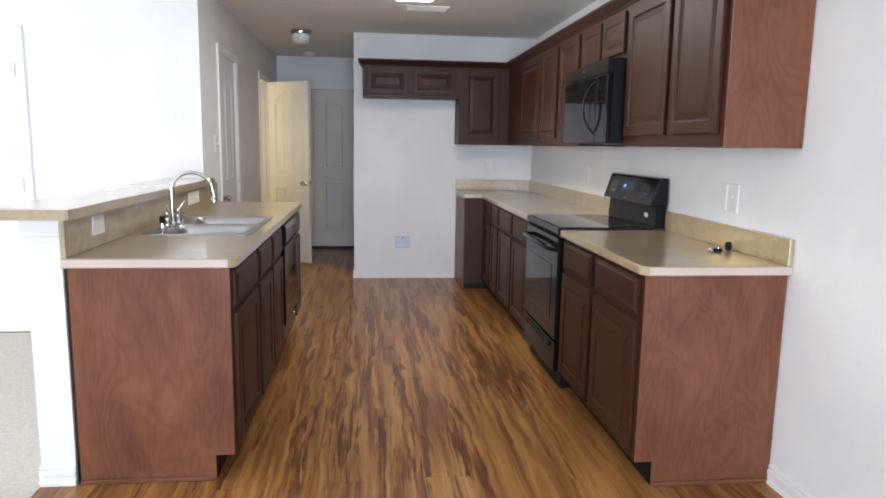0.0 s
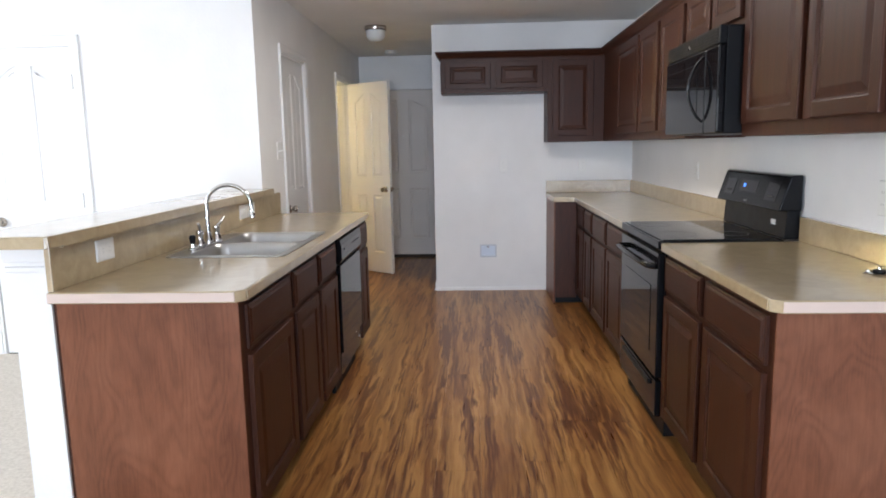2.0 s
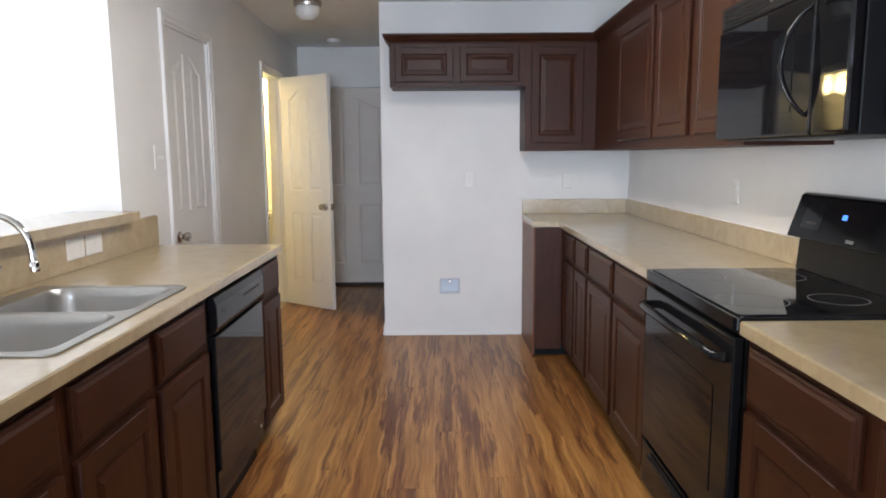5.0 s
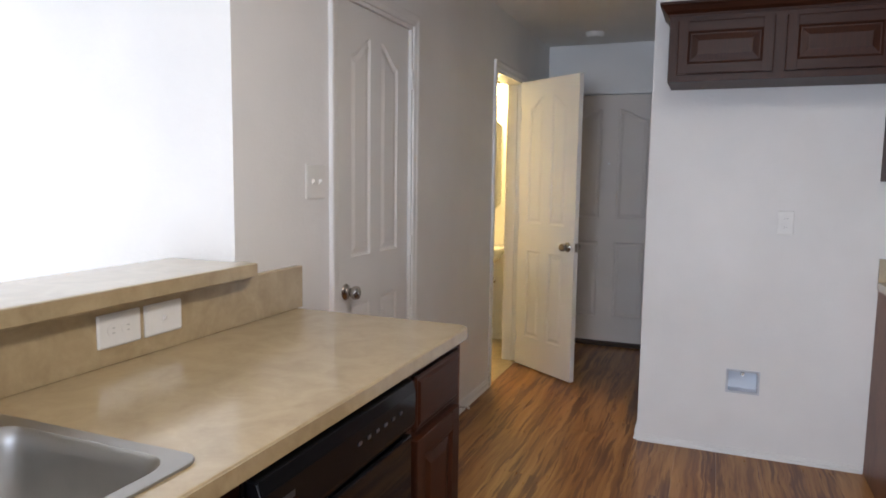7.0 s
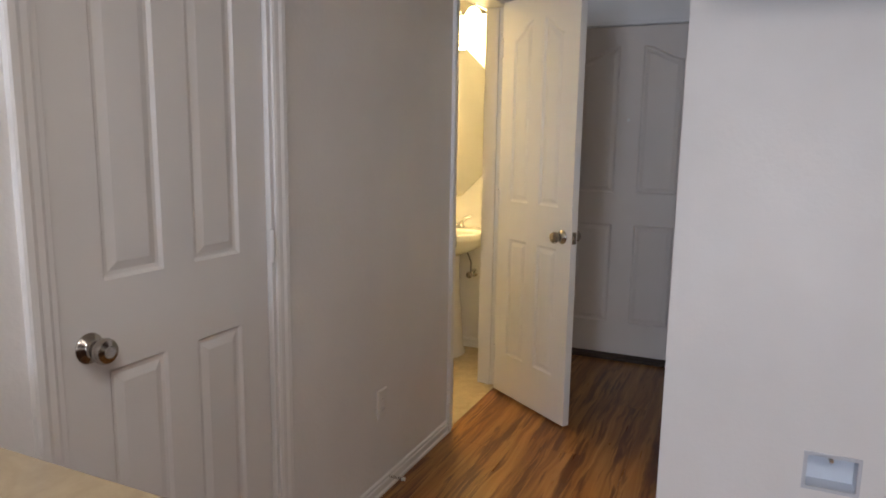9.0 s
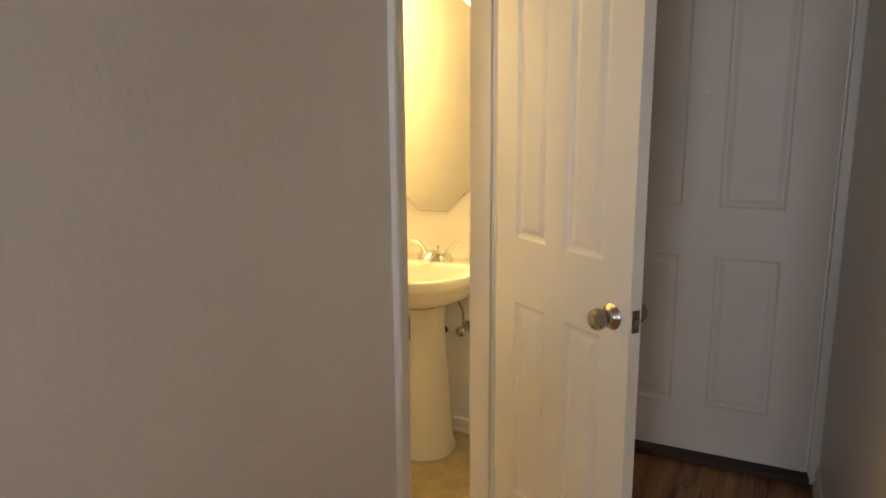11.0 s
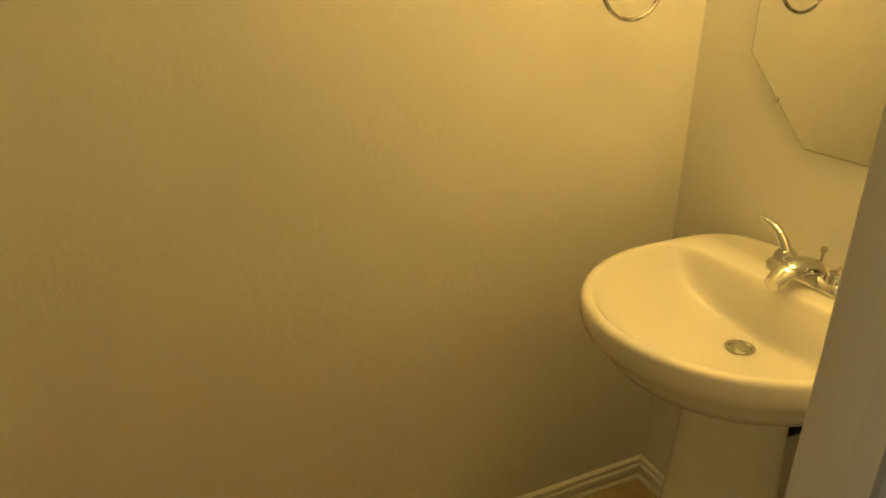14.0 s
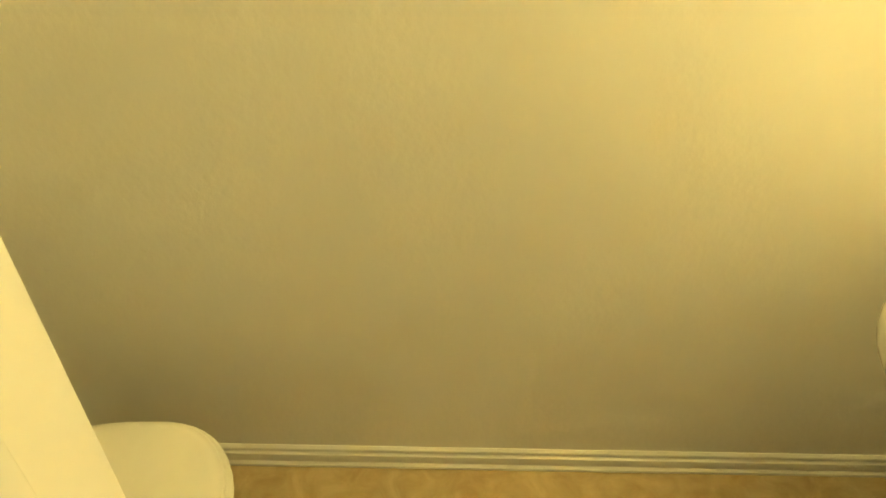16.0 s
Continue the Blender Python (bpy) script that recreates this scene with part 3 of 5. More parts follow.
# ---------- kitchen cabinets ----------
def to_face(bm, facing, plane):
    """Turns a front drawn in x-z with its face at y=0 so that the face lies on a plane and looks along facing."""
    if facing == "-x":
        m = Matrix(((0, 1, 0, plane), (1, 0, 0, 0), (0, 0, 1, 0), (0, 0, 0, 1)))
    elif facing == "+x":
        m = Matrix(((0, -1, 0, plane), (1, 0, 0, 0), (0, 0, 1, 0), (0, 0, 0, 1)))
    else:
        m = Matrix.Translation((0, plane, 0))
    bmesh.ops.transform(bm, matrix=m, verts=bm.verts)


def base_cabinet(lo, hi, facing, face, back, fronts, label, ends=(), drawers=True, hollow=False):
    """A base unit along y: carcass, toe kick, and for each front (from, to) a drawer front over a door."""
    thing = empty("base_cabinet", label, "kitchen cabinet", "base cabinets")
    s = 1 if facing == "-x" else -1
    x0, x1 = sorted((face, back))
    block("carcass", x0, x1, lo, hi, 0.105, 0.70 if hollow else 0.874, CABX, thing, bevel=0.0015)
    if hollow:
        rx0, rx1 = sorted((face, face + s * 0.019))
        block("front_rail", rx0, rx1, lo, hi, 0.7005, 0.874, CABH, thing, bevel=0.001)
        block("side_panel", x0, x1 - 0.02, lo, lo + 0.015, 0.7005, 0.874, CABX, thing, bevel=0.001)
        block("side_panel", x0, x1 - 0.02, hi - 0.015, hi, 0.7005, 0.874, CABX, thing, bevel=0.001)
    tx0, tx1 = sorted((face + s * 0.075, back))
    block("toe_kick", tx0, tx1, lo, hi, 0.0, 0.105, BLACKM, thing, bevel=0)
    for f0, f1 in fronts:
        if drawers:
            bm = bmesh.new()
            slab_front(bm, f0, f1, 0.705, 0.855, 0.0, 0.018)
            to_face(bm, facing, face - s * 0.019)
            part("drawer_front", bm, CABH, thing)
        raised_front(thing, f0, f1, 0.125, 0.682 if drawers else 0.842, 0.018, 0.058, facing, face - s * 0.019)
    for y0, y1 in ends:
        inner = back - s * (0.016 if facing == "+x" else 0.0)
        pts = [(face, 0.105), (face + s * 0.075, 0.105), (face + s * 0.075, 0.0), (inner, 0.0), (inner, 0.876), (face, 0.876)]
        bm = bmesh.new()
        loft(bm, [[(x, y, z) for x, z in pts] for y in (y0, y1)])
        panel = part("end_panel", bm, CABP, thing, "plain reddish-brown end panel", bevel=0.001)
        if y0 < lo:
            sx0, sx1 = sorted((face + s * 0.08, inner))
            block("shoe_strip", sx0, sx1, y0 - 0.011, y0 - 0.0005, 0.001, 0.02, CABP, panel, bevel=0.004)
    return thing


RF, LF = 1.225, -0.383       # faces of the right and left base units
lab = "dark cherry-stained base cabinet with raised-panel doors under countertop"
base_cabinet(1.612, 2.708, "-x", RF, XR - 0.003, [(1.645, 2.16), (2.215, 2.68)], lab, ends=[(1.602, 1.612)])
base_cabinet(3.486, 4.57, "-x", RF, XR - 0.003, [(3.52, 4.01), (4.06, 4.54)], lab)
base_cabinet(4.57, 5.40, "-x", RF, XR - 0.003, [(4.60, 4.90), (4.945, 5.25)], lab)
corner = empty("base_cabinet", "dark cherry-stained corner base cabinet beside the refrigerator space", "kitchen cabinet", "base cabinets")
block("carcass", 1.045, XR - 0.003, 5.40, YB - 0.003, 0.105, 0.874, CABX, corner, bevel=0.0015)
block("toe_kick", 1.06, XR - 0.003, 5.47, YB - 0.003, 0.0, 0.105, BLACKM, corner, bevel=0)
block("filler", 1.045, RF, 5.388, 5.40, 0.06, 0.874, CABX, corner, bevel=0.001)
block("end_panel", 1.035, 1.045, 5.388, YB - 0.003, 0.0, 0.876, CABP, corner, "plain reddish-brown end panel", bevel=0.001)
base_cabinet(1.795, 2.38, "+x", LF, XL + 0.003, [(1.84, 2.35)], lab, ends=[(1.785, 1.795)])
base_cabinet(2.38, 3.28, "+x", LF, XL + 0.003, [(2.41, 2.805), (2.855, 3.24)], "dark cherry-stained sink base cabinet with two raised-panel doors", hollow=True)
base_cabinet(3.92, 4.31, "+x", LF, XL + 0.003, [(3.96, 4.275)], "narrow dark cherry-stained base cabinet beside dishwasher", ends=[(4.31, 4.32)])


def wall_cabinet(lo, hi, z0, z1, fronts, label, facing="-x", face=1.49, back=XR - 0.003, ends=()):
    thing = empty("wall_cabinet", label, "kitchen cabinet", "wall cabinets")
    if facing == "-x":
        block("carcass", face, back, lo, hi, z0, z1, CABX, thing, bevel=0.0015)
    else:
        block("carcass", lo, hi, face, back, z0, z1, CABX, thing, bevel=0.0015)
    for f0, f1 in fronts:
        raised_front(thing, f0, f1, z0 + (0.052 if z1 - z0 > 0.4 else 0.03), z1 - 0.055, 0.018, 0.052 if z1 - z0 > 0.4 else 0.045, facing, face - 0.019)
    for y0, y1 in ends:
        block("end_panel", face, back, y0, y1, z0, z1, CABP, thing, "plain reddish-brown end panel", bevel=0.001)
    return thing


UB, UT, UF = 1.372, 2.12, 1.49
lab = "dark cherry-stained wall cabinet with raised-panel doors"
wall_cabinet(1.597, 2.622, UB, UT, [(1.63, 2.055), (2.10, 2.59)], lab, ends=[(1.587, 1.597)])
wall_cabinet(2.622, 3.395, 1.828, UT, [(2.65, 2.985), (3.02, 3.37)], "short dark cherry-stained wall cabinet above microwave")
wall_cabinet(3.395, 3.90, UB, UT, [(3.425, 3.865)], lab)
wall_cabinet(3.90, 5.30, UB, UT, [(3.93, 4.37), (4.42, 5.08)], lab)
wall_cabinet(5.30, 5.69, UB, UT, [], "dark cherry-stained blind corner wall cabinet")
wall_cabinet(1.008, XR - 0.003, UB, UT, [(1.05, 1.40)], lab, facing="-y", face=5.69, back=YB - 0.003)
wall_cabinet(0.09, 1.008, 1.806, UT, [(0.128, 0.52), (0.565, 0.965)], "short dark cherry-stained wall cabinet over the refrigerator space", facing="-y", face=5.69, back=YB - 0.003)
# crown moulding along the top of the wall units
prof = [(0.0, 0.0), (0.004, 0.0), (0.008, 0.012), (0.022, 0.024), (0.034, 0.044), (0.042, 0.050), (0.042, 0.062), (0.0, 0.062)]
bm = bmesh.new()
rings = []
for k in range(4):
    ring = []
    for d, z in prof:
        zz = 2.088 + z
        q = [(XR - 0.003, 1.587 - d, zz), (UF - d, 1.587 - d, zz), (UF - d, 5.69 - d, zz), (0.09 - d, 5.69 - d, zz)][k]
        ring.append(q)
    rings.append(ring)
ring = [(0.09 - d, YB - 0.003, 2.088 + z) for d, z in prof]
rings.append(ring)
loft(bm, rings)
tagged(part("crown_moulding", bm, CABH), "dark cherry-stained crown moulding along the wall cabinets", "moulding")


# ---------- countertops ----------
def countertop(name, outline, holes, label):
    bm = bmesh.new()
    prism(bm, outline, holes, 0.877, 0.915)
    return tagged(part(name, bm, TOP, bevel=0.004, segments=2), label, "countertop")


SX0, SX1, SY0, SY1 = -0.925, -0.415, 2.43, 3.235      # rim of the kitchen sink
c = 0.028
left_top = countertop("countertop", [(XL + 0.002, 1.765), (-0.357 - c, 1.765), (-0.357, 1.765 + c), (-0.357, 4.34 - c), (-0.357 - c, 4.34), (XL + 0.002, 4.34)],
                      [rounded(SX0 + 0.012, SX1 - 0.012, SY0 + 0.012, SY1 - 0.012, 0.03)], "beige mottled laminate countertop with drop-in sink")
near_top = countertop("countertop", [(1.2 + c, 1.575), (XR - 0.002, 1.575), (XR - 0.002, 2.709), (1.2, 2.709), (1.2, 1.575 + c)], [], "beige mottled laminate countertop beside the range")
far_top = countertop("countertop", [(1.2, 3.484), (XR - 0.002, 3.484), (XR - 0.002, YB - 0.002), (1.03, YB - 0.002), (1.03, 5.37), (1.2, 5.37)], [], "beige mottled laminate L-shaped countertop")
# thin caps on the near ends; their paleness is painted glare
for top, x0, x1, y in ((left_top, XL + 0.004, -0.357 - c, 1.765), (near_top, 1.2 + c, XR - 0.004, 1.575)):
    block("end_cap", x0, x1, y - 0.0025, y + 0.002, 0.881, 0.911, EDGEGLARE, top, "laminate end cap with daylight glare put into its pale pinkish colour", bevel=0.001)
for top, x0, x1, y0, y1 in ((left_top, -0.3575, -0.354, 1.80, 4.305), (near_top, 1.197, 1.2005, 1.61, 2.705), (far_top, 1.197, 1.2005, 3.49, 5.365), (far_top, 1.034, 1.196, 5.367, 5.3705)):
    block("front_edge", x0, x1, y0, y1, 0.8795, 0.9125, TOP, top, bevel=0.001)
for nm, dims, lb in (
        ("backsplash", (XR - 0.021, XR - 0.001, 1.577, 2.709, 0.915, 1.020), "beige laminate backsplash strip behind the countertop"),
        ("backsplash", (XR - 0.021, XR - 0.001, 3.484, YB - 0.022, 0.915, 1.02), "beige laminate backsplash strip behind the countertop"),
        ("backsplash", (1.03, XR - 0.001, YB - 0.021, YB - 0.001, 0.915, 1.02), "beige laminate backsplash strip on the end wall"),
        ("backsplash", (XL + 0.001, XL + 0.021, 1.775, 4.365, 0.915, 1.058), "beige mottled laminate backsplash under the breakfast bar")):
    strip = tagged(block(nm, *dims, TOP, bevel=0.003), lb, "backsplash")
    x0, x1, y0, y1, z0, z1 = dims
    block("top_edge", x0 - 0.0012, x1 - 0.002, y0 + 0.002, y1 - 0.002, z1 - 0.0035, z1 + 0.0012, TOP, strip, bevel=0.0008)
bar = bmesh.new()
prism(bar, [(-1.235, 1.69), (-0.93, 1.69), (-0.93, 4.055), (XL + 0.002, 4.055), (XL + 0.002, 4.038), (-1.235, 4.038)], [], 1.066, 1.106)
bar_top = tagged(part("breakfast_bar", bar, TOP, bevel=0.005), "beige laminate breakfast bar top on half wall", "bar top")
block("edge_band", -0.9305, -0.927, 1.694, 4.052, 1.0672, 1.1045, TOP, bar_top, bevel=0.001)
block("edge_band", -1.228, -0.934, 1.687, 1.6905, 1.0672, 1.1045, TOP, bar_top, bevel=0.001)
block("under_strip", -0.976, -0.946, 1.80, 4.045, 1.0575, 1.0655, TOP, bar_top, bevel=0.001)
end_trim = empty("trim_half_wall", "white moulded trim under the bar end", "trim", kind="structure")
block("band", -1.145, -0.985, 1.778, 1.79, 1.012, 1.064, TRIM, end_trim, bevel=0.004)
block("bead", -1.140, -0.99, 1.781, 1.79, 0.978, 0.998, TRIM, end_trim, bevel=0.004)


# ---------- appliances ----------
# dishwasher
dw = empty("dishwasher", "black built-in dishwasher between base cabinets", "dishwasher")
D0, D1 = 3.285, 3.915
block("tub", XL + 0.05, LF + 0.0, D0, D1, 0.10, 0.868, BLACKM, dw, bevel=0.002)
block("door", LF + 0.001, LF + 0.026, D0 + 0.004, D1 - 0.004, 0.235, 0.722, BLACKS, dw, "glossy black door panel", bevel=0.004)
bm = bmesh.new()
loft(bm, [[(x, y, z) for x, z in ((LF + 0.001, 0.735), (LF + 0.024, 0.735), (LF + 0.036, 0.757), (LF + 0.036, 0.835), (LF + 0.028, 0.862), (LF + 0.001, 0.866))] for y in (D0 + 0.004, D1 - 0.004)])
cpanel = part("control_panel", bm, BLACK, dw, "black control panel with handle recess", bevel=0.003)
block("logo_bar", LF + 0.0361, LF + 0.037, D0 + 0.06, D0 + 0.10, 0.80, 0.812, FAINT, cpanel, bevel=0)
for i in range(6):
    block("button", LF + 0.0361, LF + 0.0385, D1 - 0.30 + i * 0.04, D1 - 0.285 + i * 0.04, 0.803, 0.811, FAINT, cpanel, bevel=0.001)
block("kick_panel", LF - 0.05, LF - 0.03, D0 + 0.004, D1 - 0.004, 0.0, 0.225, BLACKM, dw, bevel=0.002)
block("lower_panel", LF - 0.03, LF + 0.012, D0 + 0.004, D1 - 0.004, 0.105, 0.228, BLACK, dw, bevel=0.003)
bm = bmesh.new()
lathe(bm, [(0.0, 0.0), (0.012, 0.0), (0.011, 0.004), (0.0, 0.005)], 14, "x", (LF + 0.012, D1 - 0.06, 0.17))
part("badge", bm, CHROME, dw, "small round metal badge", smooth=True)

# range
S0, S1 = 2.715, 3.477
stove = empty("range", "black freestanding electric range with glass cooktop", "stove")
block("body", 1.222, XR - 0.02, S0, S1, 0.09, 0.885, BLACKM, stove, bevel=0.003)
bm = bmesh.new()
prism(bm, rounded(1.188, 1.735, S0 - 0.002, S1 + 0.002, 0.012, 3), [], 0.886, 0.921)
part("cooktop_frame", bm, BLACK, stove, bevel=0.004)
bm = bmesh.new()
prism(bm, rounded(1.205, 1.715, S0 + 0.018, S1 - 0.018, 0.012, 3), [], 0.9212, 0.9255)
glass_top = part("cooktop_glass", bm, BLACKG, stove, "smooth black ceramic glass cooktop")
for cx, cy, r in ((1.32, 2.91, 0.10), (1.32, 3.29, 0.08), (1.57, 2.91, 0.08), (1.57, 3.29, 0.10)):
    bm = bmesh.new()
    pts_o = [(cx + r * math.cos(a), cy + r * math.sin(a)) for a in (2 * math.pi * i / 36 for i in range(36))]
    pts_i = [(cx + (r - 0.003) * math.cos(a), cy + (r - 0.003) * math.sin(a)) for a in (2 * math.pi * i / 36 for i in range(36))]
    prism(bm, pts_o, [pts_i], 0.9256, 0.9259)
    part("burner_ring", bm, GREYP, glass_top)
odoor = block("oven_door", 1.19, 1.2215, S0 + 0.006, S1 - 0.006, 0.285, 0.865, BLACK, stove, "glossy black oven door", bevel=0.006)
block("oven_window", 1.1875, 1.1905, S0 + 0.12, S1 - 0.12, 0.385, 0.70, BLACKS, odoor, bevel=0.001)
bm = bmesh.new()
tube(bm, [(1.19, S0 + 0.05, 0.80), (1.160, S0 + 0.065, 0.803), (1.152, S0 + 0.12, 0.805), (1.149, (S0 + S1) / 2, 0.806), (1.152, S1 - 0.12, 0.805), (1.160, S1 - 0.065, 0.803), (1.19, S1 - 0.05, 0.80)], 0.015, 12)
part("oven_handle", bm, BLACK, odoor, "rounded black bar handle", smooth=True)
drawer = block("storage_drawer", 1.192, 1.2215, S0 + 0.006, S1 - 0.006, 0.10, 0.27, BLACK, stove, bevel=0.006)
block("drawer_grip", 1.18, 1.1935, S0 + 0.10, S1 - 0.10, 0.225, 0.25, BLACKM, drawer, bevel=0.005)
block("plinth", 1.24, XR - 0.03, S0 + 0.02, S1 - 0.02, 0.0, 0.09, BLACKM, stove, bevel=0)
# its upright back: a lower vent panel, and the control console that leans out above
bm = bmesh.new()
loft(bm, [[(x, y, z) for x, z in ((1.735, 0.921), (1.800, 0.921), (1.800, 1.055), (1.745, 1.055))] for y in (S0 + 0.012, S1 - 0.012)])
back_low = part("back_panel", bm, BLACKM, stove, bevel=0.003)
bm = bmesh.new()
loft(bm, [[(x, y, z) for x, z in ((1.700, 1.045), (1.800, 1.045), (1.800, 1.202), (1.762, 1.202), (1.748, 1.194))] for y in (S0, S1)])
console = part("control_console", bm, BLACK, stove, "leaning black control console", bevel=0.005)


def on_console(name, y0, y1, k0, k1, material, lift=0.0015, parent=None):
    """A flat piece on the leaning face of the console; k runs from its foot to its head."""
    bm = bmesh.new()
    a, b = Vector((1.700, 0, 1.045)), Vector((1.748, 0, 1.194))
    nrm = Vector((-(b.z - a.z), 0, b.x - a.x)).normalized()
    rings = []
    for d in (-0.002, lift):
        p, q = a.lerp(b, k0) + nrm * d, a.lerp(b, k1) + nrm * d
        rings.append([(p.x, y0, p.z), (p.x, y1, p.z), (q.x, y1, q.z), (q.x, y0, q.z)])
    loft(bm, rings)
    return part(name, bm, material, parent or console)


for y0 in (S0 + 0.07, S1 - 0.19):
    on_console("touch_zone", y0, y0 + 0.12, 0.25, 0.78, BLACKG)
    on_console("key", y0 + 0.028, y0 + 0.092, 0.36, 0.42, FAINT, 0.0025)
on_console("display_window", S0 + 0.30, S1 - 0.26, 0.40, 0.78, BLACKG)
on_console("clock_digits", 3.155, 3.18, 0.55, 0.66, DISPLAY, 0.0025)
on_console("badge_bar", 3.08, 3.12, 0.10, 0.17, GREYP, 0.0025)
block("sticker", 1.7355, 1.7385, S0 + 0.11, S0 + 0.155, 0.975, 0.998, WHITEP, back_low, "small white sticker", bevel=0)

# microwave over the range
M0, M1, MZ0, MZ1 = 2.63, 3.392, 1.386, 1.826
mw = empty("microwave", "black over-the-range microwave with curved handle", "microwave")
block("case", 1.42, XR - 0.005, M0, M1, MZ0, MZ1, BLACKM, mw, bevel=0.004)
mdoor = block("door", 1.386, 1.419, 2.79, M1, MZ0 + 0.004, 1.749, BLACKS, mw, "black glass microwave door", bevel=0.008)
block("door_window", 1.3842, 1.3865, 2.89, 3.35, MZ0 + 0.07, 1.694, BLACKS, mdoor, bevel=0.001)
block("control_panel", 1.386, 1.419, M0, 2.786, MZ0 + 0.004, 1.749, BLACKS, mw, "black control panel", bevel=0.008)
grille = block("vent_grille", 1.390, 1.419, M0, M1, 1.753, MZ1, BLACKM, mw, bevel=0.004)
for i in range(5):
    block("slat", 1.387, 1.3905, M0 + 0.03, M1 - 0.03, 1.761 + i * 0.012, 1.767 + i * 0.012, BLACKM, grille, bevel=0)
bm = bmesh.new()
pts, rad = [], []
for i in range(15):
    k = i / 14
    z = 1.44 + 0.28 * k
    bow = math.sin(math.pi * k)
    pts.append((1.385 - 0.05 * bow ** 0.7, 2.81 + 0.045 * bow, z))
    rad.append(0.0055 + 0.002 * bow)
tube(bm, pts, rad, 10)
part("door_handle", bm, BLACKS, mdoor, "bowed glossy black handle", smooth=True)
bm = bmesh.new()
lathe(bm, [(0.0, 0.0), (0.012, 0.0), (0.011, -0.003), (0.0, -0.004)], 14, "x", (1.3895, 3.03, 1.785))
part("badge", bm, CHROME, mw, "small round metal badge", smooth=True)
block("underside_lamp", 1.50, 1.62, 2.9, 3.12, MZ0 - 0.004, MZ0 + 0.002, GREYP, mw, bevel=0)

# ---------- kitchen sink and faucet ----------
sink = empty("kitchen_sink", "stainless steel double-bowl drop-in sink in countertop", "sink")
mid_y = (SY0 + SY1) / 2
bowls = [(SX0 + 0.085, SX1 - 0.03, SY0 + 0.03, mid_y - 0.015), (SX0 + 0.085, SX1 - 0.03, mid_y + 0.015, SY1 - 0.03)]
bm = bmesh.new()
prism(bm, rounded(SX0, SX1, SY0, SY1, 0.035), [rounded(*b, 0.055) for b in bowls], 0.9155, 0.9205)
part("rim", bm, STEEL, sink, "brushed steel rim", bevel=0.0015)
for b in bowls:
    bm = bmesh.new()
    rings = []
    for d, z, r in ((0.0, 0.9200, 0.055), (0.004, 0.914, 0.055), (0.008, 0.89, 0.056), (0.016, 0.785, 0.06), (0.030, 0.762, 0.062), (0.06, 0.752, 0.062), (0.11, 0.748, 0.05)):
        rings.append([(x, y, z) for x, y in rounded(b[0] + d, b[1] - d, b[2] + d, b[3] - d, r, 6)])
    loft(bm, rings, False, True)
    bowl = part("bowl", bm, STEEL, sink, smooth=True)
    bm = bmesh.new()
    cx, cy = (b[0] + b[1]) / 2, (b[2] + b[3]) / 2
    lathe(bm, [(0.0, 0.7485), (0.042, 0.7485), (0.044, 0.751), (0.034, 0.752), (0.030, 0.750), (0.0, 0.7495)], 22, "z", (cx, cy, 0))
    part("drain", bm, CHROME, bowl, "round metal strainer", smooth=True)

faucet = empty("kitchen_faucet", "chrome gooseneck faucet with two lever handles", "faucet")
FX, FY = SX0 + 0.055, 2.79
bm = bmesh.new()
prism(bm, rounded(FX - 0.028, FX + 0.028, FY - 0.125, FY + 0.125, 0.026), [], 0.9208, 0.932)
part("base_plate", bm, CHROME, faucet, bevel=0.004)
bm = bmesh.new()
lathe(bm, [(0.022, 0.932), (0.022, 0.945), (0.015, 0.957), (0.013, 0.985), (0.0, 0.985)], 18, "z", (FX, FY, 0))
pts = [(FX, FY, 0.975), (FX, FY, 1.08)]
for i in range(13):
    a = math.pi * i / 12
    pts.append((FX + 0.105 * (1 - math.cos(a)), FY, 1.10 + 0.105 * math.sin(a) * 0.93))
pts += [(FX + 0.212, FY, 1.085), (FX + 0.214, FY, 1.06)]
tube(bm, pts, 0.0095, 12)
lathe(bm, [(0.0125, 1.045), (0.0125, 1.068), (0.0095, 1.072), (0.0, 1.072)], 14, "z", (FX + 0.2145, FY, 0))
part("spout", bm, CHROME, faucet, "tall curved chrome spout", smooth=True)
for s in (-1, 1):
    bm = bmesh.new()
    lathe(bm, [(0.024, 0.932), (0.024, 0.942), (0.017, 0.952), (0.015, 0.975), (0.019, 0.985), (0.017, 0.998), (0.0, 1.002)], 16, "z", (FX, FY + s * 0.10, 0))
    tube(bm, [(FX, FY + s * 0.10, 0.992), (FX + 0.012, FY + s * 0.125, 1.012), (FX + 0.02, FY + s * 0.155, 1.035)], [0.009, 0.008, 0.006], 10)
    part("lever_handle", bm, CHROME, faucet, smooth=True)
spray = empty("side_sprayer", "black and chrome side sprayer beside the faucet", "sprayer")
bm = bmesh.new()
lathe(bm, [(0.022, 0.921), (0.022, 0.928), (0.015, 0.935), (0.014, 0.95), (0.0, 0.95)], 16, "z", (FX, FY - 0.18, 0))
part("holder", bm, CHROME, spray, smooth=True)
bm = bmesh.new()
lathe(bm, [(0.010, 0.951), (0.013, 0.960), (0.015, 0.975), (0.013, 0.986), (0.0, 0.990)], 14, "z", (FX, FY - 0.18, 0))
part("spray_head", bm, BLACKM, spray, smooth=True)

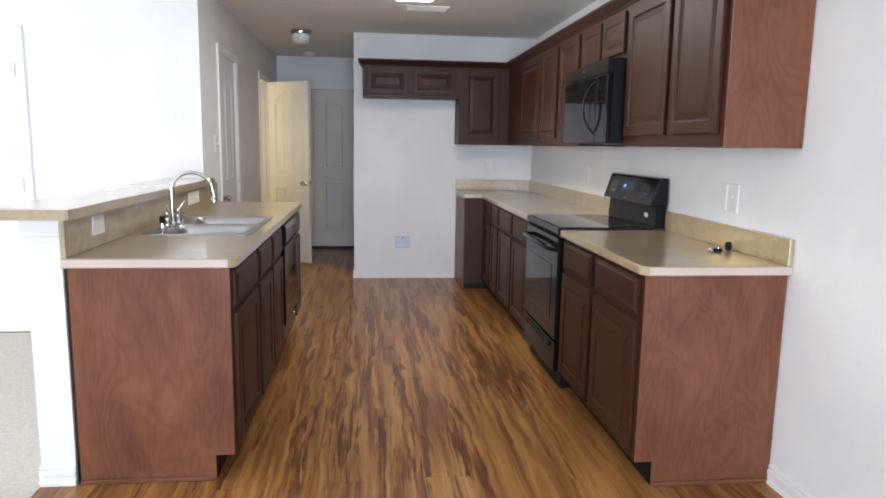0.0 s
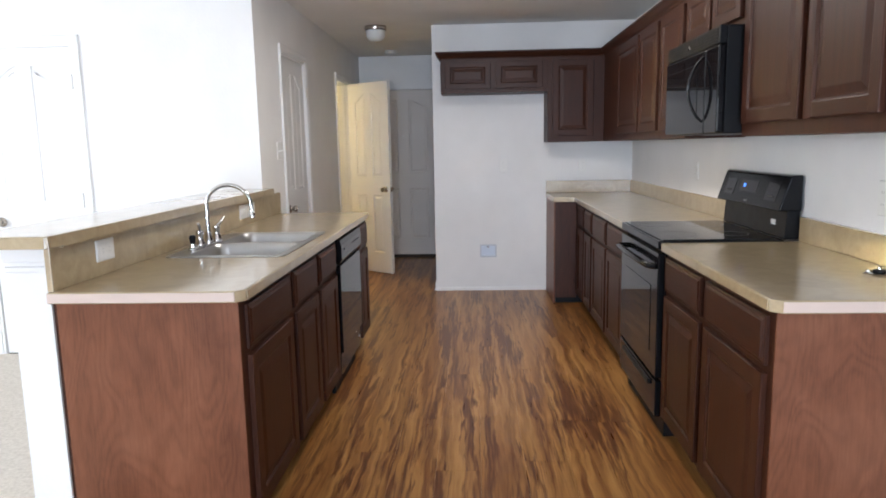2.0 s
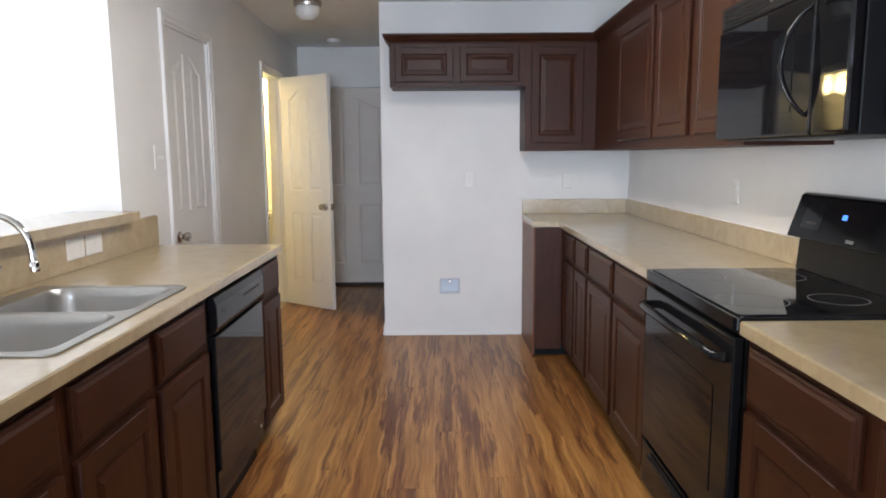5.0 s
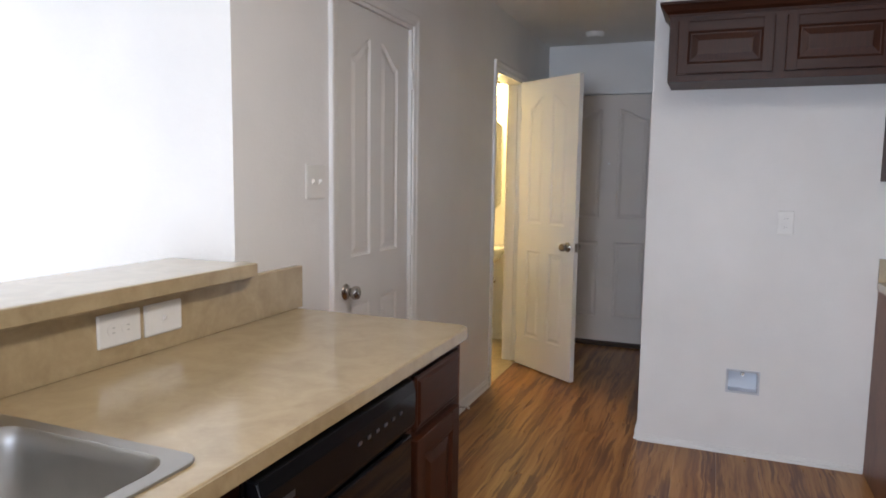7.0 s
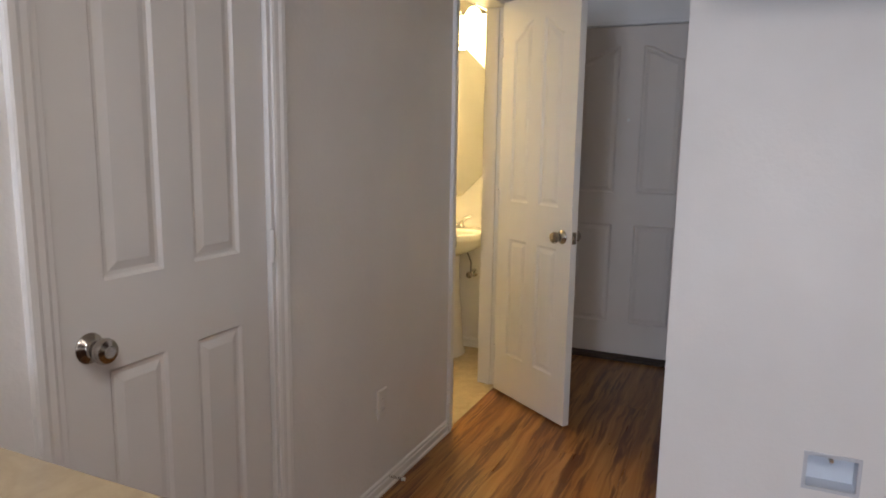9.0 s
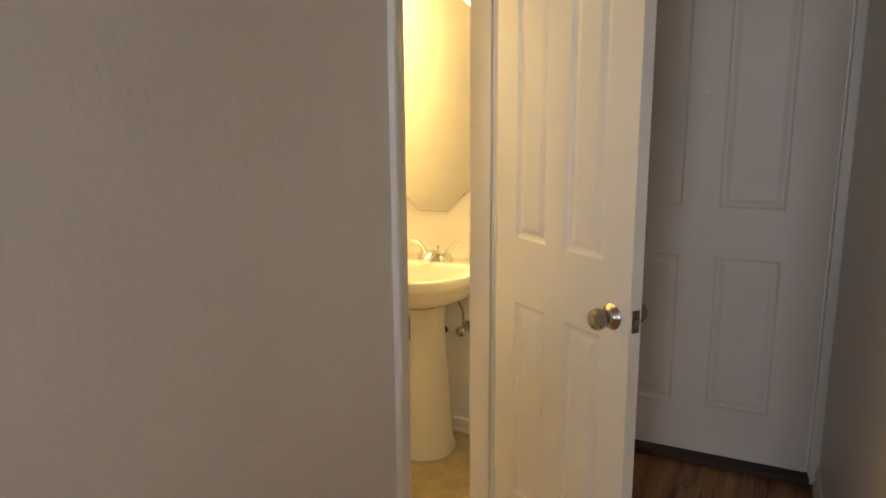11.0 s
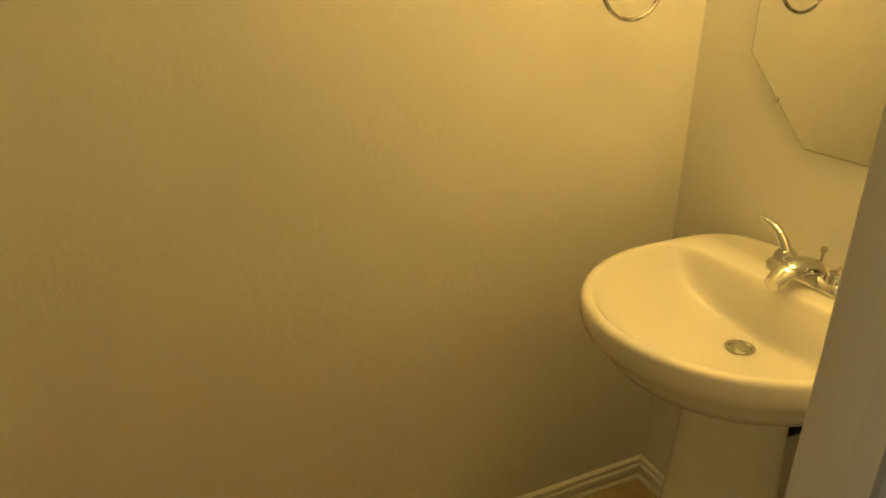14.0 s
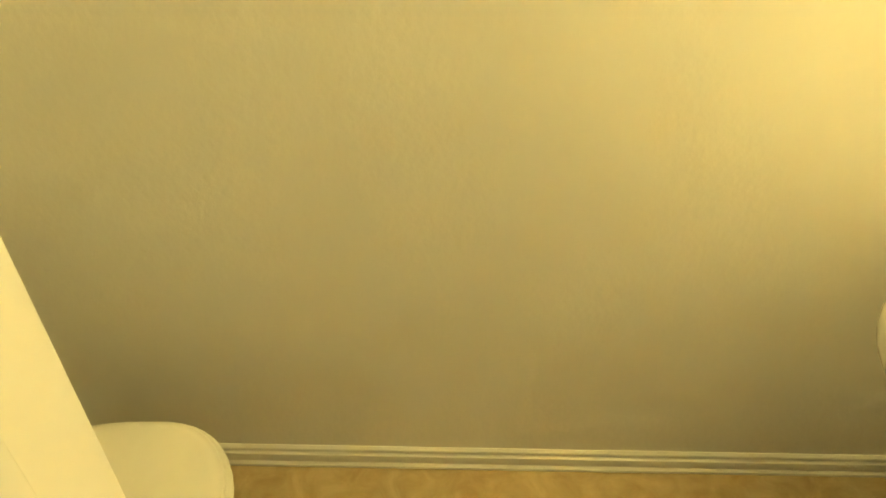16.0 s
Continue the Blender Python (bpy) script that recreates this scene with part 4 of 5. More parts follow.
# small things left on the counter beside the range
bm = bmesh.new()
lathe(bm, [(0.0, 0.9155), (0.019, 0.9155), (0.0205, 0.920), (0.019, 0.927), (0.012, 0.930), (0.0, 0.930)], 18, "z", (1.70, 1.955, 0))
st = part("sink_stopper", bm, BLACKM, smooth=True)
tagged(st, "black rubber sink stopper lying on countertop", "stopper", "stoppers")
bm = bmesh.new()
lathe(bm, [(0.0, 0.930), (0.0065, 0.930), (0.005, 0.938), (0.007, 0.942), (0.0, 0.944)], 14, "z", (1.70, 1.955, 0))
part("stopper_knob", bm, CHROME, st, smooth=True)
bm = bmesh.new()
lathe(bm, [(0.0, 0.0), (0.0195, 0.0), (0.021, -0.006), (0.0195, -0.014), (0.012, -0.018), (0.0, -0.018)], 18, "x", (1.762, 1.968, 0.9365))
st2 = part("sink_stopper", bm, BLACKM, smooth=True)
tagged(st2, "black rubber sink stopper standing on its edge", "stopper", "stoppers")
bm = bmesh.new()
lathe(bm, [(0.0, 0.0), (0.008, 0.0), (0.007, 0.014), (0.004, 0.016), (0.0, 0.016)], 14, "x", (1.762, 1.968, 0.9365))
part("stopper_knob", bm, CHROME, st2, smooth=True)
bm = bmesh.new()
lathe(bm, [(0.0, 0.9155), (0.015, 0.9155), (0.016, 0.9195), (0.009, 0.9225), (0.0075, 0.930), (0.0, 0.931)], 16, "z", (1.662, 1.948, 0))
tagged(part("drain_fitting", bm, CHROME, smooth=True), "small chrome drain fitting lying on countertop", "fitting")


# ---------- plates on the walls ----------
def wall_plate(name, axis, at, side, u, z, w, h, kind, label, flat=False):
    """An electric plate on a wall, with its switches or sockets as parts."""
    thing = empty(name, label, "outlet" if kind == "outlet" else "switch")
    if axis == "x":
        thing.matrix_basis = Matrix.Translation((at, u, z)) @ pose(0, 0, 0, 0, 0, 90 if side > 0 else -90)
    else:
        thing.matrix_basis = Matrix.Translation((u, at, z))
    steps = [(0.0, 0.0), (0.0, -0.003), (0.004, -0.0055)]
    bm = bmesh.new()
    loft(bm, [[(px, y, pz) for px, pz in rounded(-w / 2 + d, w / 2 - d, -h / 2 + d, h / 2 - d, 0.004, 3)] for d, y in steps])
    part("cover_plate", bm, WHITEP, thing)
    n = max(1, round(w / 0.062)) if not flat else 1
    for i in range(n):
        cx = (i - (n - 1) / 2) * 0.046
        if kind == "switch":
            bm = bmesh.new()
            add_box(bm, cx - 0.005, cx + 0.005, -0.0065, -0.004, -0.012, 0.012)
            part("slot", bm, WHITEP, thing)
            bm = bmesh.new()
            loft(bm, [[(cx - 0.004, -0.005, -0.008), (cx + 0.004, -0.005, -0.008), (cx + 0.004, -0.005, 0.006), (cx - 0.004, -0.005, 0.006)],
                      [(cx - 0.003, -0.016, 0.003), (cx + 0.003, -0.016, 0.003), (cx + 0.003, -0.014, 0.010), (cx - 0.003, -0.014, 0.010)]])
            part("toggle", bm, WHITEP, thing)
        else:
            for s in (-1, 1):
                ox, oz = (s * 0.021, 0.0) if flat else (cx, s * 0.021)
                bm = bmesh.new()
                lathe(bm, [(0.0, -0.004), (0.0165, -0.004), (0.0165, -0.0072), (0.0, -0.0076)], 16, "y", (ox, 0, oz))
                sock = part("socket", bm, WHITEP, thing)
                for k in (-1, 1):
                    bm = bmesh.new()
                    if flat:
                        add_box(bm, ox - 0.004, ox + 0.004, -0.0082, -0.006, oz + k * 0.006 - 0.001, oz + k * 0.006 + 0.001)
                    else:
                        add_box(bm, ox + k * 0.006 - 0.001, ox + k * 0.006 + 0.001, -0.0082, -0.006, oz - 0.004, oz + 0.004)
                    part("slot", bm, SLOT, sock)
    return thing


SPL = XL + 0.021
wall_plate("wall_outlet", "x", SPL, 1, 2.095, 1.005, 0.118, 0.078, "outlet", "white duplex outlet on beige backsplash", True)
wall_plate("wall_outlet", "x", SPL, 1, 3.59, 0.999, 0.125, 0.080, "outlet", "white duplex outlet on beige backsplash", True)
wall_plate("wall_switch", "x", SPL, 1, 3.728, 0.999, 0.125, 0.080, "switch", "white switch plate on beige backsplash", True)
wall_plate("wall_switch", "x", XL, 1, 4.478, 1.343, 0.122, 0.122, "switch", "white double toggle switch beside closet door")
wall_plate("wall_outlet", "x", XL, 1, 5.912, 0.36, 0.07, 0.115, "outlet", "white duplex outlet low on hall wall")
wall_plate("wall_outlet", "x", XR, -1, 2.142, 1.145, 0.07, 0.125, "outlet", "white duplex outlet above countertop")
wall_plate("wall_switch", "x", XR, -1, 2.048, 1.145, 0.078, 0.128, "switch", "white toggle switch above countertop")
wall_plate("wall_outlet", "x", XR, -1, 4.17, 1.17, 0.07, 0.115, "outlet", "white duplex outlet above countertop")
wall_plate("wall_outlet", "y", YB, -1, 0.638, 1.17, 0.07, 0.115, "outlet", "white outlet in the refrigerator space")
wall_plate("wall_outlet", "y", YB, -1, 1.36, 1.16, 0.07, 0.115, "outlet", "white duplex outlet above countertop")

# water supply box in the refrigerator space
box = empty("supply_box", "recessed grey-blue ice maker supply box in the wall", "supply box")
bx0, bx1, bz0, bz1 = 0.42, 0.568, 0.318, 0.432
bm = bmesh.new()
prism(bm, [(bx0 - 0.003, bz0 - 0.003), (bx1 + 0.003, bz0 - 0.003), (bx1 + 0.003, bz1 + 0.003), (bx0 - 0.003, bz1 + 0.003)], [[(bx0 + 0.008, bz0 + 0.008), (bx1 - 0.008, bz0 + 0.008), (bx1 - 0.008, bz1 - 0.008), (bx0 + 0.008, bz1 - 0.008)]], 0.0, 0.004)
bmesh.ops.transform(bm, matrix=Matrix(((1, 0, 0, 0), (0, 0, -1, YB), (0, 1, 0, 0), (0, 0, 0, 1))), verts=bm.verts)
part("flange", bm, RIM, box, bevel=0.001)
inner = (bx0 + 0.008, bx1 - 0.008, bz0 + 0.008, bz1 - 0.008)
for nm, x0, x1, y0, y1, z0, z1 in (
        ("back", inner[0], inner[1], YB + 0.062, YB + 0.066, inner[2], inner[3]),
        ("side", inner[0] - 0.003, inner[0], YB, YB + 0.066, inner[2], inner[3]),
        ("side", inner[1], inner[1] + 0.003, YB, YB + 0.066, inner[2], inner[3]),
        ("base", inner[0] - 0.003, inner[1] + 0.003, YB, YB + 0.066, inner[2] - 0.003, inner[2]),
        ("top", inner[0] - 0.003, inner[1] + 0.003, YB, YB + 0.066, inner[3], inner[3] + 0.003)):
    block(nm, x0, x1, y0, y1, z0, z1, BOXBLUE, box, bevel=0)
bm = bmesh.new()
lathe(bm, [(0.0, 0.020), (0.007, 0.020), (0.007, 0.055), (0.010, 0.057), (0.0, 0.058)], 12, "y", (0.494, YB, 0.405))
part("valve", bm, NICKEL, box, smooth=True)

# spring door stop on the hall baseboard
stop = empty("door_stop", "small spring door stop on the baseboard", "door stop")
bm = bmesh.new()
pts = [(XL + 0.012 + 0.055 * i / 60, 5.955 + 0.005 * math.cos(i * 0.75), 0.05 + 0.005 * math.sin(i * 0.75)) for i in range(61)]
tube(bm, pts, 0.0012, 5)
part("spring", bm, NICKEL, stop)
bm = bmesh.new()
lathe(bm, [(0.0, 0.066), (0.007, 0.066), (0.0075, 0.078), (0.0, 0.080)], 12, "x", (XL, 5.955, 0.05))
part("rubber_tip", bm, WHITEP, stop, smooth=True)

# ---------- ceiling fixtures ----------
dome = empty("ceiling_lamp", "flush ceiling lamp with metal collar and opal glass, off", "ceiling lamp")
bm = bmesh.new()
lathe(bm, [(0.0, H - 0.001), (0.098, H - 0.001), (0.100, H - 0.012), (0.094, H - 0.038), (0.0, H - 0.040)], 32, "z", (-0.50, 5.97, 0))
part("collar", bm, NICKEL, dome, "brushed nickel collar", smooth=True)
bm = bmesh.new()
lathe(bm, [(0.084, H - 0.040), (0.086, H - 0.062), (0.080, H - 0.095), (0.060, H - 0.120), (0.030, H - 0.131), (0.0, H - 0.134)], 32, "z", (-0.50, 5.97, 0))
part("shade", bm, OPAL, dome, "opal glass bowl", smooth=True)
det = empty("smoke_detector", "round white smoke detector on hall ceiling", "smoke detector")
bm = bmesh.new()
lathe(bm, [(0.0, H - 0.001), (0.066, H - 0.001), (0.066, H - 0.014), (0.056, H - 0.034), (0.030, H - 0.040), (0.0, H - 0.041)], 28, "z", (-0.56, 7.55, 0))
part("housing", bm, WHITEP, det, smooth=True)
vent = empty("ceiling_vent", "white louvred ceiling vent", "vent")
VX0, VX1, VY0, VY1 = 0.43, 0.78, 4.58, 4.77
for nm, a in (("frame_side", (VX0, VX1, VY0, VY0 + 0.022)), ("frame_side", (VX0, VX1, VY1 - 0.022, VY1)), ("frame_end", (VX0, VX0 + 0.022, VY0 + 0.022, VY1 - 0.022)), ("frame_end", (VX1 - 0.022, VX1, VY0 + 0.022, VY1 - 0.022))):
    block(nm, *a, H - 0.010, H - 0.0005, TRIM, vent, bevel=0.002)
block("backing", VX0 + 0.02, VX1 - 0.02, VY0 + 0.02, VY1 - 0.02, H - 0.003, H - 0.0004, GREYP, vent, bevel=0)
for i in range(7):
    y = VY0 + 0.03 + i * 0.0195
    bm = bmesh.new()
    loft(bm, [[(x, y, H - 0.004), (x, y + 0.002, H - 0.004), (x, y + 0.012, H - 0.013), (x, y + 0.010, H - 0.013)] for x in (VX0 + 0.022, VX1 - 0.022)])
    part("slat", bm, TRIM, vent)
fl = empty("fluorescent_light", "white rectangular kitchen ceiling light, on", "ceiling light")
block("tray", 0.30, 0.64, 2.90, 4.17, H - 0.025, H - 0.0005, TRIM, fl, bevel=0.004)
bm = bmesh.new()
loft(bm, [[(x, y, z) for x, z in ((0.32, H - 0.026), (0.33, H - 0.045), (0.36, H - 0.06), (0.58, H - 0.06), (0.61, H - 0.045), (0.62, H - 0.026))] for y in (2.92, 4.15)])
part("diffuser", bm, DIFF, fl, "glowing acrylic wrap diffuser", bevel=0.003)

# ---------- powder room ----------
# pedestal sink
PX, PY = -1.505, 7.82      # centre of the basin along the wall, and the wall
ps = empty("pedestal_sink", "white porcelain pedestal sink on the powder room wall", "sink")


def basin_ring(a, b_front, b_back, z, n=40, cy=0.26):
    """An outline flat along the wall and round in front; heights from a rim at 0.844 are set to a rim at 0.80."""
    out = []
    z -= 0.044 if z > 0.6 else 0.0
    for i in range(n):
        t = 2 * math.pi * i / n
        cx, sy = math.cos(t), math.sin(t)
        if sy < 0:
            out.append((PX + a * cx, PY - cy + b_front * -abs(sy), z))
        else:
            out.append((PX + a * math.copysign(abs(cx) ** 0.45, cx), PY - cy + b_back * abs(sy) ** 0.45, z))
    return out


bm = bmesh.new()
rings = [basin_ring(a, f, bk, z, cy=0.222) for a, f, bk, z in (
    (0.100, 0.110, 0.13, 0.690), (0.118, 0.135, 0.17, 0.700), (0.172, 0.195, 0.205, 0.718), (0.208, 0.232, 0.216, 0.740), (0.228, 0.257, 0.219, 0.768), (0.240, 0.271, 0.220, 0.790),
    (0.252, 0.284, 0.220, 0.802), (0.256, 0.288, 0.220, 0.816), (0.255, 0.287, 0.220, 0.836), (0.252, 0.284, 0.220, 0.8415), (0.247, 0.279, 0.219, 0.844), (0.2405, 0.2725, 0.0745, 0.8442))]
for a, f, bk, z, cy in ((0.2385, 0.2705, 0.0725, 0.8438, 0.222), (0.235, 0.267, 0.069, 0.8405, 0.222), (0.230, 0.262, 0.065, 0.832, 0.222), (0.209, 0.239, 0.060, 0.808, 0.222), (0.173, 0.195, 0.057, 0.778, 0.222), (0.128, 0.140, 0.056, 0.755, 0.222), (0.08, 0.082, 0.054, 0.7445, 0.222), (0.05, 0.05, 0.045, 0.742, 0.222), (0.03, 0.03, 0.03, 0.741, 0.22)):
    rings.append(basin_ring(a, f, bk, z, cy=cy))
loft(bm, rings)
basin = part("basin", bm, PORCELAIN, ps, "rounded porcelain basin", smooth=True)
bm = bmesh.new()
rings = []
for a, f, bk, z in ((0.128, 0.12, 0.11, 0.002), (0.128, 0.12, 0.11, 0.02), (0.116, 0.11, 0.10, 0.05), (0.100, 0.097, 0.094, 0.25), (0.086, 0.086, 0.088, 0.45), (0.080, 0.082, 0.086, 0.56), (0.086, 0.088, 0.09, 0.74)):
    rings.append(basin_ring(a, f, bk, z, 32, 0.215))
loft(bm, rings)
part("pedestal", bm, PORCELAIN, ps, "tapered porcelain pedestal", smooth=True)
bm = bmesh.new()
lathe(bm, [(0.0, 0.698), (0.024, 0.698), (0.025, 0.7005), (0.019, 0.7020), (0.017, 0.6985), (0.014, 0.6985), (0.012, 0.7015), (0.0, 0.7020)], 24, "z", (PX, PY - 0.22, 0))
part("drain", bm, CHROME, basin, "round chrome drain", smooth=True)

bf = empty("basin_faucet", "chrome two-lever basin faucet on pedestal sink", "faucet")
fy, fz = PY - 0.085, 0.7975
bm = bmesh.new()
rings = []
for d, z in ((0.0, fz), (0.0, fz + 0.014), (0.006, fz + 0.022), (0.014, fz + 0.026)):
    rings.append([(x, y, z) for x, y in rounded(PX - 0.078 + d, PX + 0.078 - d, fy - 0.026 + d * 0.8, fy + 0.026 - d * 0.8, 0.018 - d * 0.5, 5)])
loft(bm, rings)
part("base_plate", bm, CHROME, bf, smooth=True)
bm = bmesh.new()
rings = []
for k, (dy, z, w, h) in enumerate(((0.008, fz + 0.026, 0.024, 0.018), (-0.022, fz + 0.036, 0.023, 0.017), (-0.050, fz + 0.035, 0.021, 0.015), (-0.076, fz + 0.025, 0.018, 0.013), (-0.092, fz + 0.014, 0.015, 0.010))):
    rings.append([(PX + w * math.cos(t), fy + dy, z + h * math.sin(t)) for t in (2 * math.pi * i / 16 for i in range(16))])
loft(bm, rings)
part("spout", bm, CHROME, bf, "low curved chrome spout", smooth=True)
for s in (-1, 1):
    bm = bmesh.new()
    lathe(bm, [(0.022, fz + 0.016), (0.021, fz + 0.030), (0.015, fz + 0.040), (0.0, fz + 0.044)], 16, "z", (PX + s * 0.052, fy, 0))
    tube(bm, [(PX + s * 0.052, fy, fz + 0.036), (PX + s * 0.064, fy + 0.001, fz + 0.054), (PX + s * 0.080, fy + 0.003, fz + 0.068), (PX + s * 0.100, fy + 0.004, fz + 0.076), (PX + s * 0.122, fy + 0.006, fz + 0.079)], [0.011, 0.0095, 0.008, 0.0062, 0.0048], 10)
    part("lever_handle", bm, CHROME, bf, smooth=True)
bm = bmesh.new()
tube(bm, [(PX, fy + 0.024, fz + 0.02), (PX, fy + 0.024, fz + 0.055)], 0.0028, 8)
lathe(bm, [(0.0, fz + 0.052), (0.006, fz + 0.054), (0.006, fz + 0.062), (0.0, fz + 0.065)], 12, "z", (PX, fy + 0.024, 0))
part("lift_rod", bm, CHROME, bf, smooth=True)

# supply valve and waste pipe under the basin
for vx in (PX + 0.118, PX - 0.118):
    sv = empty("supply_valve", "chrome supply stop valve on the wall under sink", "valve", "supply valves")
    bm = bmesh.new()
    lathe(bm, [(0.0, -0.001), (0.028, -0.001), (0.026, -0.006), (0.009, -0.010), (0.009, -0.045), (0.014, -0.048), (0.014, -0.075), (0.0, -0.078)], 16, "y", (vx, PY, 0.50))
    part("body", bm, CHROME, sv, smooth=True)
    bm = bmesh.new()
    lathe(bm, [(0.0, -0.078), (0.020, -0.080), (0.022, -0.090), (0.015, -0.096), (0.0, -0.097)], 12, "y", (vx, PY, 0.50))
    part("handle", bm, NICKEL, sv, smooth=True)
    bm = bmesh.new()
    tube(bm, [(vx, PY - 0.06, 0.51), (vx, PY - 0.06, 0.58), (vx * 0.7 + PX * 0.3, PY - 0.06, 0.66), (PX + math.copysign(0.052, vx - PX), PY - 0.07, 0.72)], 0.005, 8)
    part("supply_tube", bm, GREYP, sv, smooth=True)
bm = bmesh.new()
tube(bm, [(PX, PY - 0.002, 0.47), (PX, PY - 0.10, 0.47), (PX, PY - 0.13, 0.45), (PX, PY - 0.17, 0.43), (PX, PY - 0.21, 0.45), (PX, PY - 0.22, 0.50), (PX, PY - 0.22, 0.66)], 0.017, 12)
tagged(part("waste_pipe", bm, BLACKM, smooth=True), "dark waste trap pipe behind the pedestal", "pipe")

# mirror with clipped corners
mx0, mx1, mz0, mz1, mc = -1.784, -1.330, 0.996, 1.935, 0.156
outline = [(mx0 + mc, mz0), (mx1 - mc, mz0), (mx1, mz0 + mc), (mx1, mz1 - mc), (mx1 - mc, mz1), (mx0 + mc, mz1), (mx0, mz1 - mc), (mx0, mz0 + mc)]
mir = empty("wall_mirror", "frameless mirror with clipped corners above pedestal sink", "mirror")
bm = bmesh.new()
loft(bm, [[(x, PY - 0.0005, z) for x, z in outline], [(x, PY - 0.005, z) for x, z in outline]])
part("backing", bm, MIREDGE, mir)
bm = bmesh.new()
loft(bm, [[(x, PY - 0.0051, z) for x, z in shrink(outline, 0.002)], [(x, PY - 0.0065, z) for x, z in shrink(outline, 0.003)]])
part("glass", bm, MIRROR, mir, "clear silvered glass")
for cxm, czm in ((mx0 + mc * 0.5, mz0 + mc * 0.5), (mx1 - mc * 0.5, mz0 + mc * 0.5)):
    bm = bmesh.new()
    lathe(bm, [(0.0, -0.001), (0.006, -0.001), (0.0055, -0.009), (0.0, -0.010)], 12, "y", (cxm, PY, czm))
    part("clip", bm, CHROME, mir, smooth=True)

# vanity lamp
vl = empty("vanity_lamp", "wall lamp with three glowing glass globes above mirror, on", "wall lamp")
bm = bmesh.new()
loft(bm, [[(x, y, z) for x, z in rounded(-1.81, -1.30, 2.11, 2.21, 0.02, 4)] for y in (PY - 0.0005, PY - 0.02)])
part("back_plate", bm, CHROME, vl, bevel=0.004)
for vx, vy, vz in vanity_bulbs:
    bm = bmesh.new()
    tube(bm, [(vx, PY - 0.02, 2.16), (vx, PY - 0.10, 2.16), (vx, PY - 0.14, 2.15), (vx, PY - 0.14, 2.135)], 0.008, 10)
    arm = part("arm", bm, CHROME, vl, smooth=True)
    bm = bmesh.new()
    lathe(bm, [(r, z + 0.06) for r, z in ((0.014, 2.075), (0.030, 2.065), (0.050, 2.03), (0.060, 1.985), (0.062, 1.96), (0.060, 1.96), (0.055, 1.99), (0.044, 2.03), (0.026, 2.058), (0.012, 2.066))], 20, "z", (vx, vy, 0))
    part("shade", bm, GLOBE, arm, "glowing bell-shaped glass shade", smooth=True)

# towel ring
tr = empty("towel_ring", "chrome towel ring on the powder room wall", "towel ring")
ry, rz = 7.588, 1.354
bm = bmesh.new()
loft(bm, [[(-1.925 + h, y, z) for y, z in rounded(ry - s, ry + s, rz - s, rz + s, s * 0.45, 4)] for s, h in ((0.026, 0.0005), (0.026, 0.010), (0.016, 0.018), (0.011, 0.042), (0.014, 0.052), (0.010, 0.057))])
part("mount", bm, CHROME, tr, smooth=True)
bm = bmesh.new()
tube(bm, [(-1.925 + 0.052, ry + 0.071 * math.sin(a), rz - 0.071 + 0.071 * math.cos(a)) for a in (2 * math.pi * i / 40 for i in range(40))], 0.0042, 8, True)
part("ring", bm, CHROME, tr, smooth=True)

# toilet
TX, TY = -1.535, 5.83
wc = empty("toilet", "white porcelain toilet with closed lid", "toilet")


def seat_ring(w, back, front, z, n=40, p=0.55):
    """A toilet outline: square-ish behind, oval in front, about the toilet's middle line."""
    mid = TY + 0.405
    out = []
    for i in range(n):
        t = 2 * math.pi * i / n
        cx, sy = math.cos(t), math.sin(t)
        if sy >= 0:
            out.append((TX + w * cx, mid + (front - mid) * sy, z))
        else:
            out.append((TX + w * math.copysign(abs(cx) ** p, cx), mid + (mid - back) * -abs(sy) ** p, z))
    return out


b0, f0 = TY + 0.195, TY + 0.565
bm = bmesh.new()
loft(bm, [seat_ring(0.105, TY + 0.10, TY + 0.47, 0.002), seat_ring(0.105, TY + 0.10, TY + 0.47, 0.05), seat_ring(0.095, TY + 0.12, TY + 0.44, 0.12), seat_ring(0.12, TY + 0.12, TY + 0.48, 0.22),
          seat_ring(0.165, TY + 0.16, TY + 0.56, 0.33), seat_ring(0.178, TY + 0.20, f0 - 0.012, 0.375), seat_ring(0.180, TY + 0.20, f0 - 0.010, 0.386)])
part("bowl", bm, PORCELAIN, wc, smooth=True)
bm = bmesh.new()
loft(bm, [seat_ring(0.180, b0, f0 - 0.006, 0.3875), seat_ring(0.186, b0, f0, 0.392), seat_ring(0.186, b0, f0, 0.402), seat_ring(0.182, b0, f0 - 0.004, 0.406)])
part("seat", bm, WHITEP, wc, "white plastic seat", smooth=True)
bm = bmesh.new()
loft(bm, [seat_ring(0.172, b0 + 0.01, f0 - 0.016, 0.4065, p=0.72), seat_ring(0.177, b0 + 0.006, f0 - 0.011, 0.409, p=0.72), seat_ring(0.177, b0 + 0.006, f0 - 0.011, 0.4145, p=0.72), seat_ring(0.174, b0 + 0.009, f0 - 0.014, 0.4175, p=0.72),
          seat_ring(0.166, b0 + 0.016, f0 - 0.022, 0.4180, p=0.72), seat_ring(0.162, b0 + 0.020, f0 - 0.026, 0.4215, p=0.72), seat_ring(0.156, b0 + 0.026, f0 - 0.032, 0.4235, p=0.72), seat_ring(0.12, b0 + 0.05, f0 - 0.07, 0.4245, p=0.72)])
part("lid", bm, WHITEP, wc, "closed white plastic lid", smooth=True)
bm = bmesh.new()
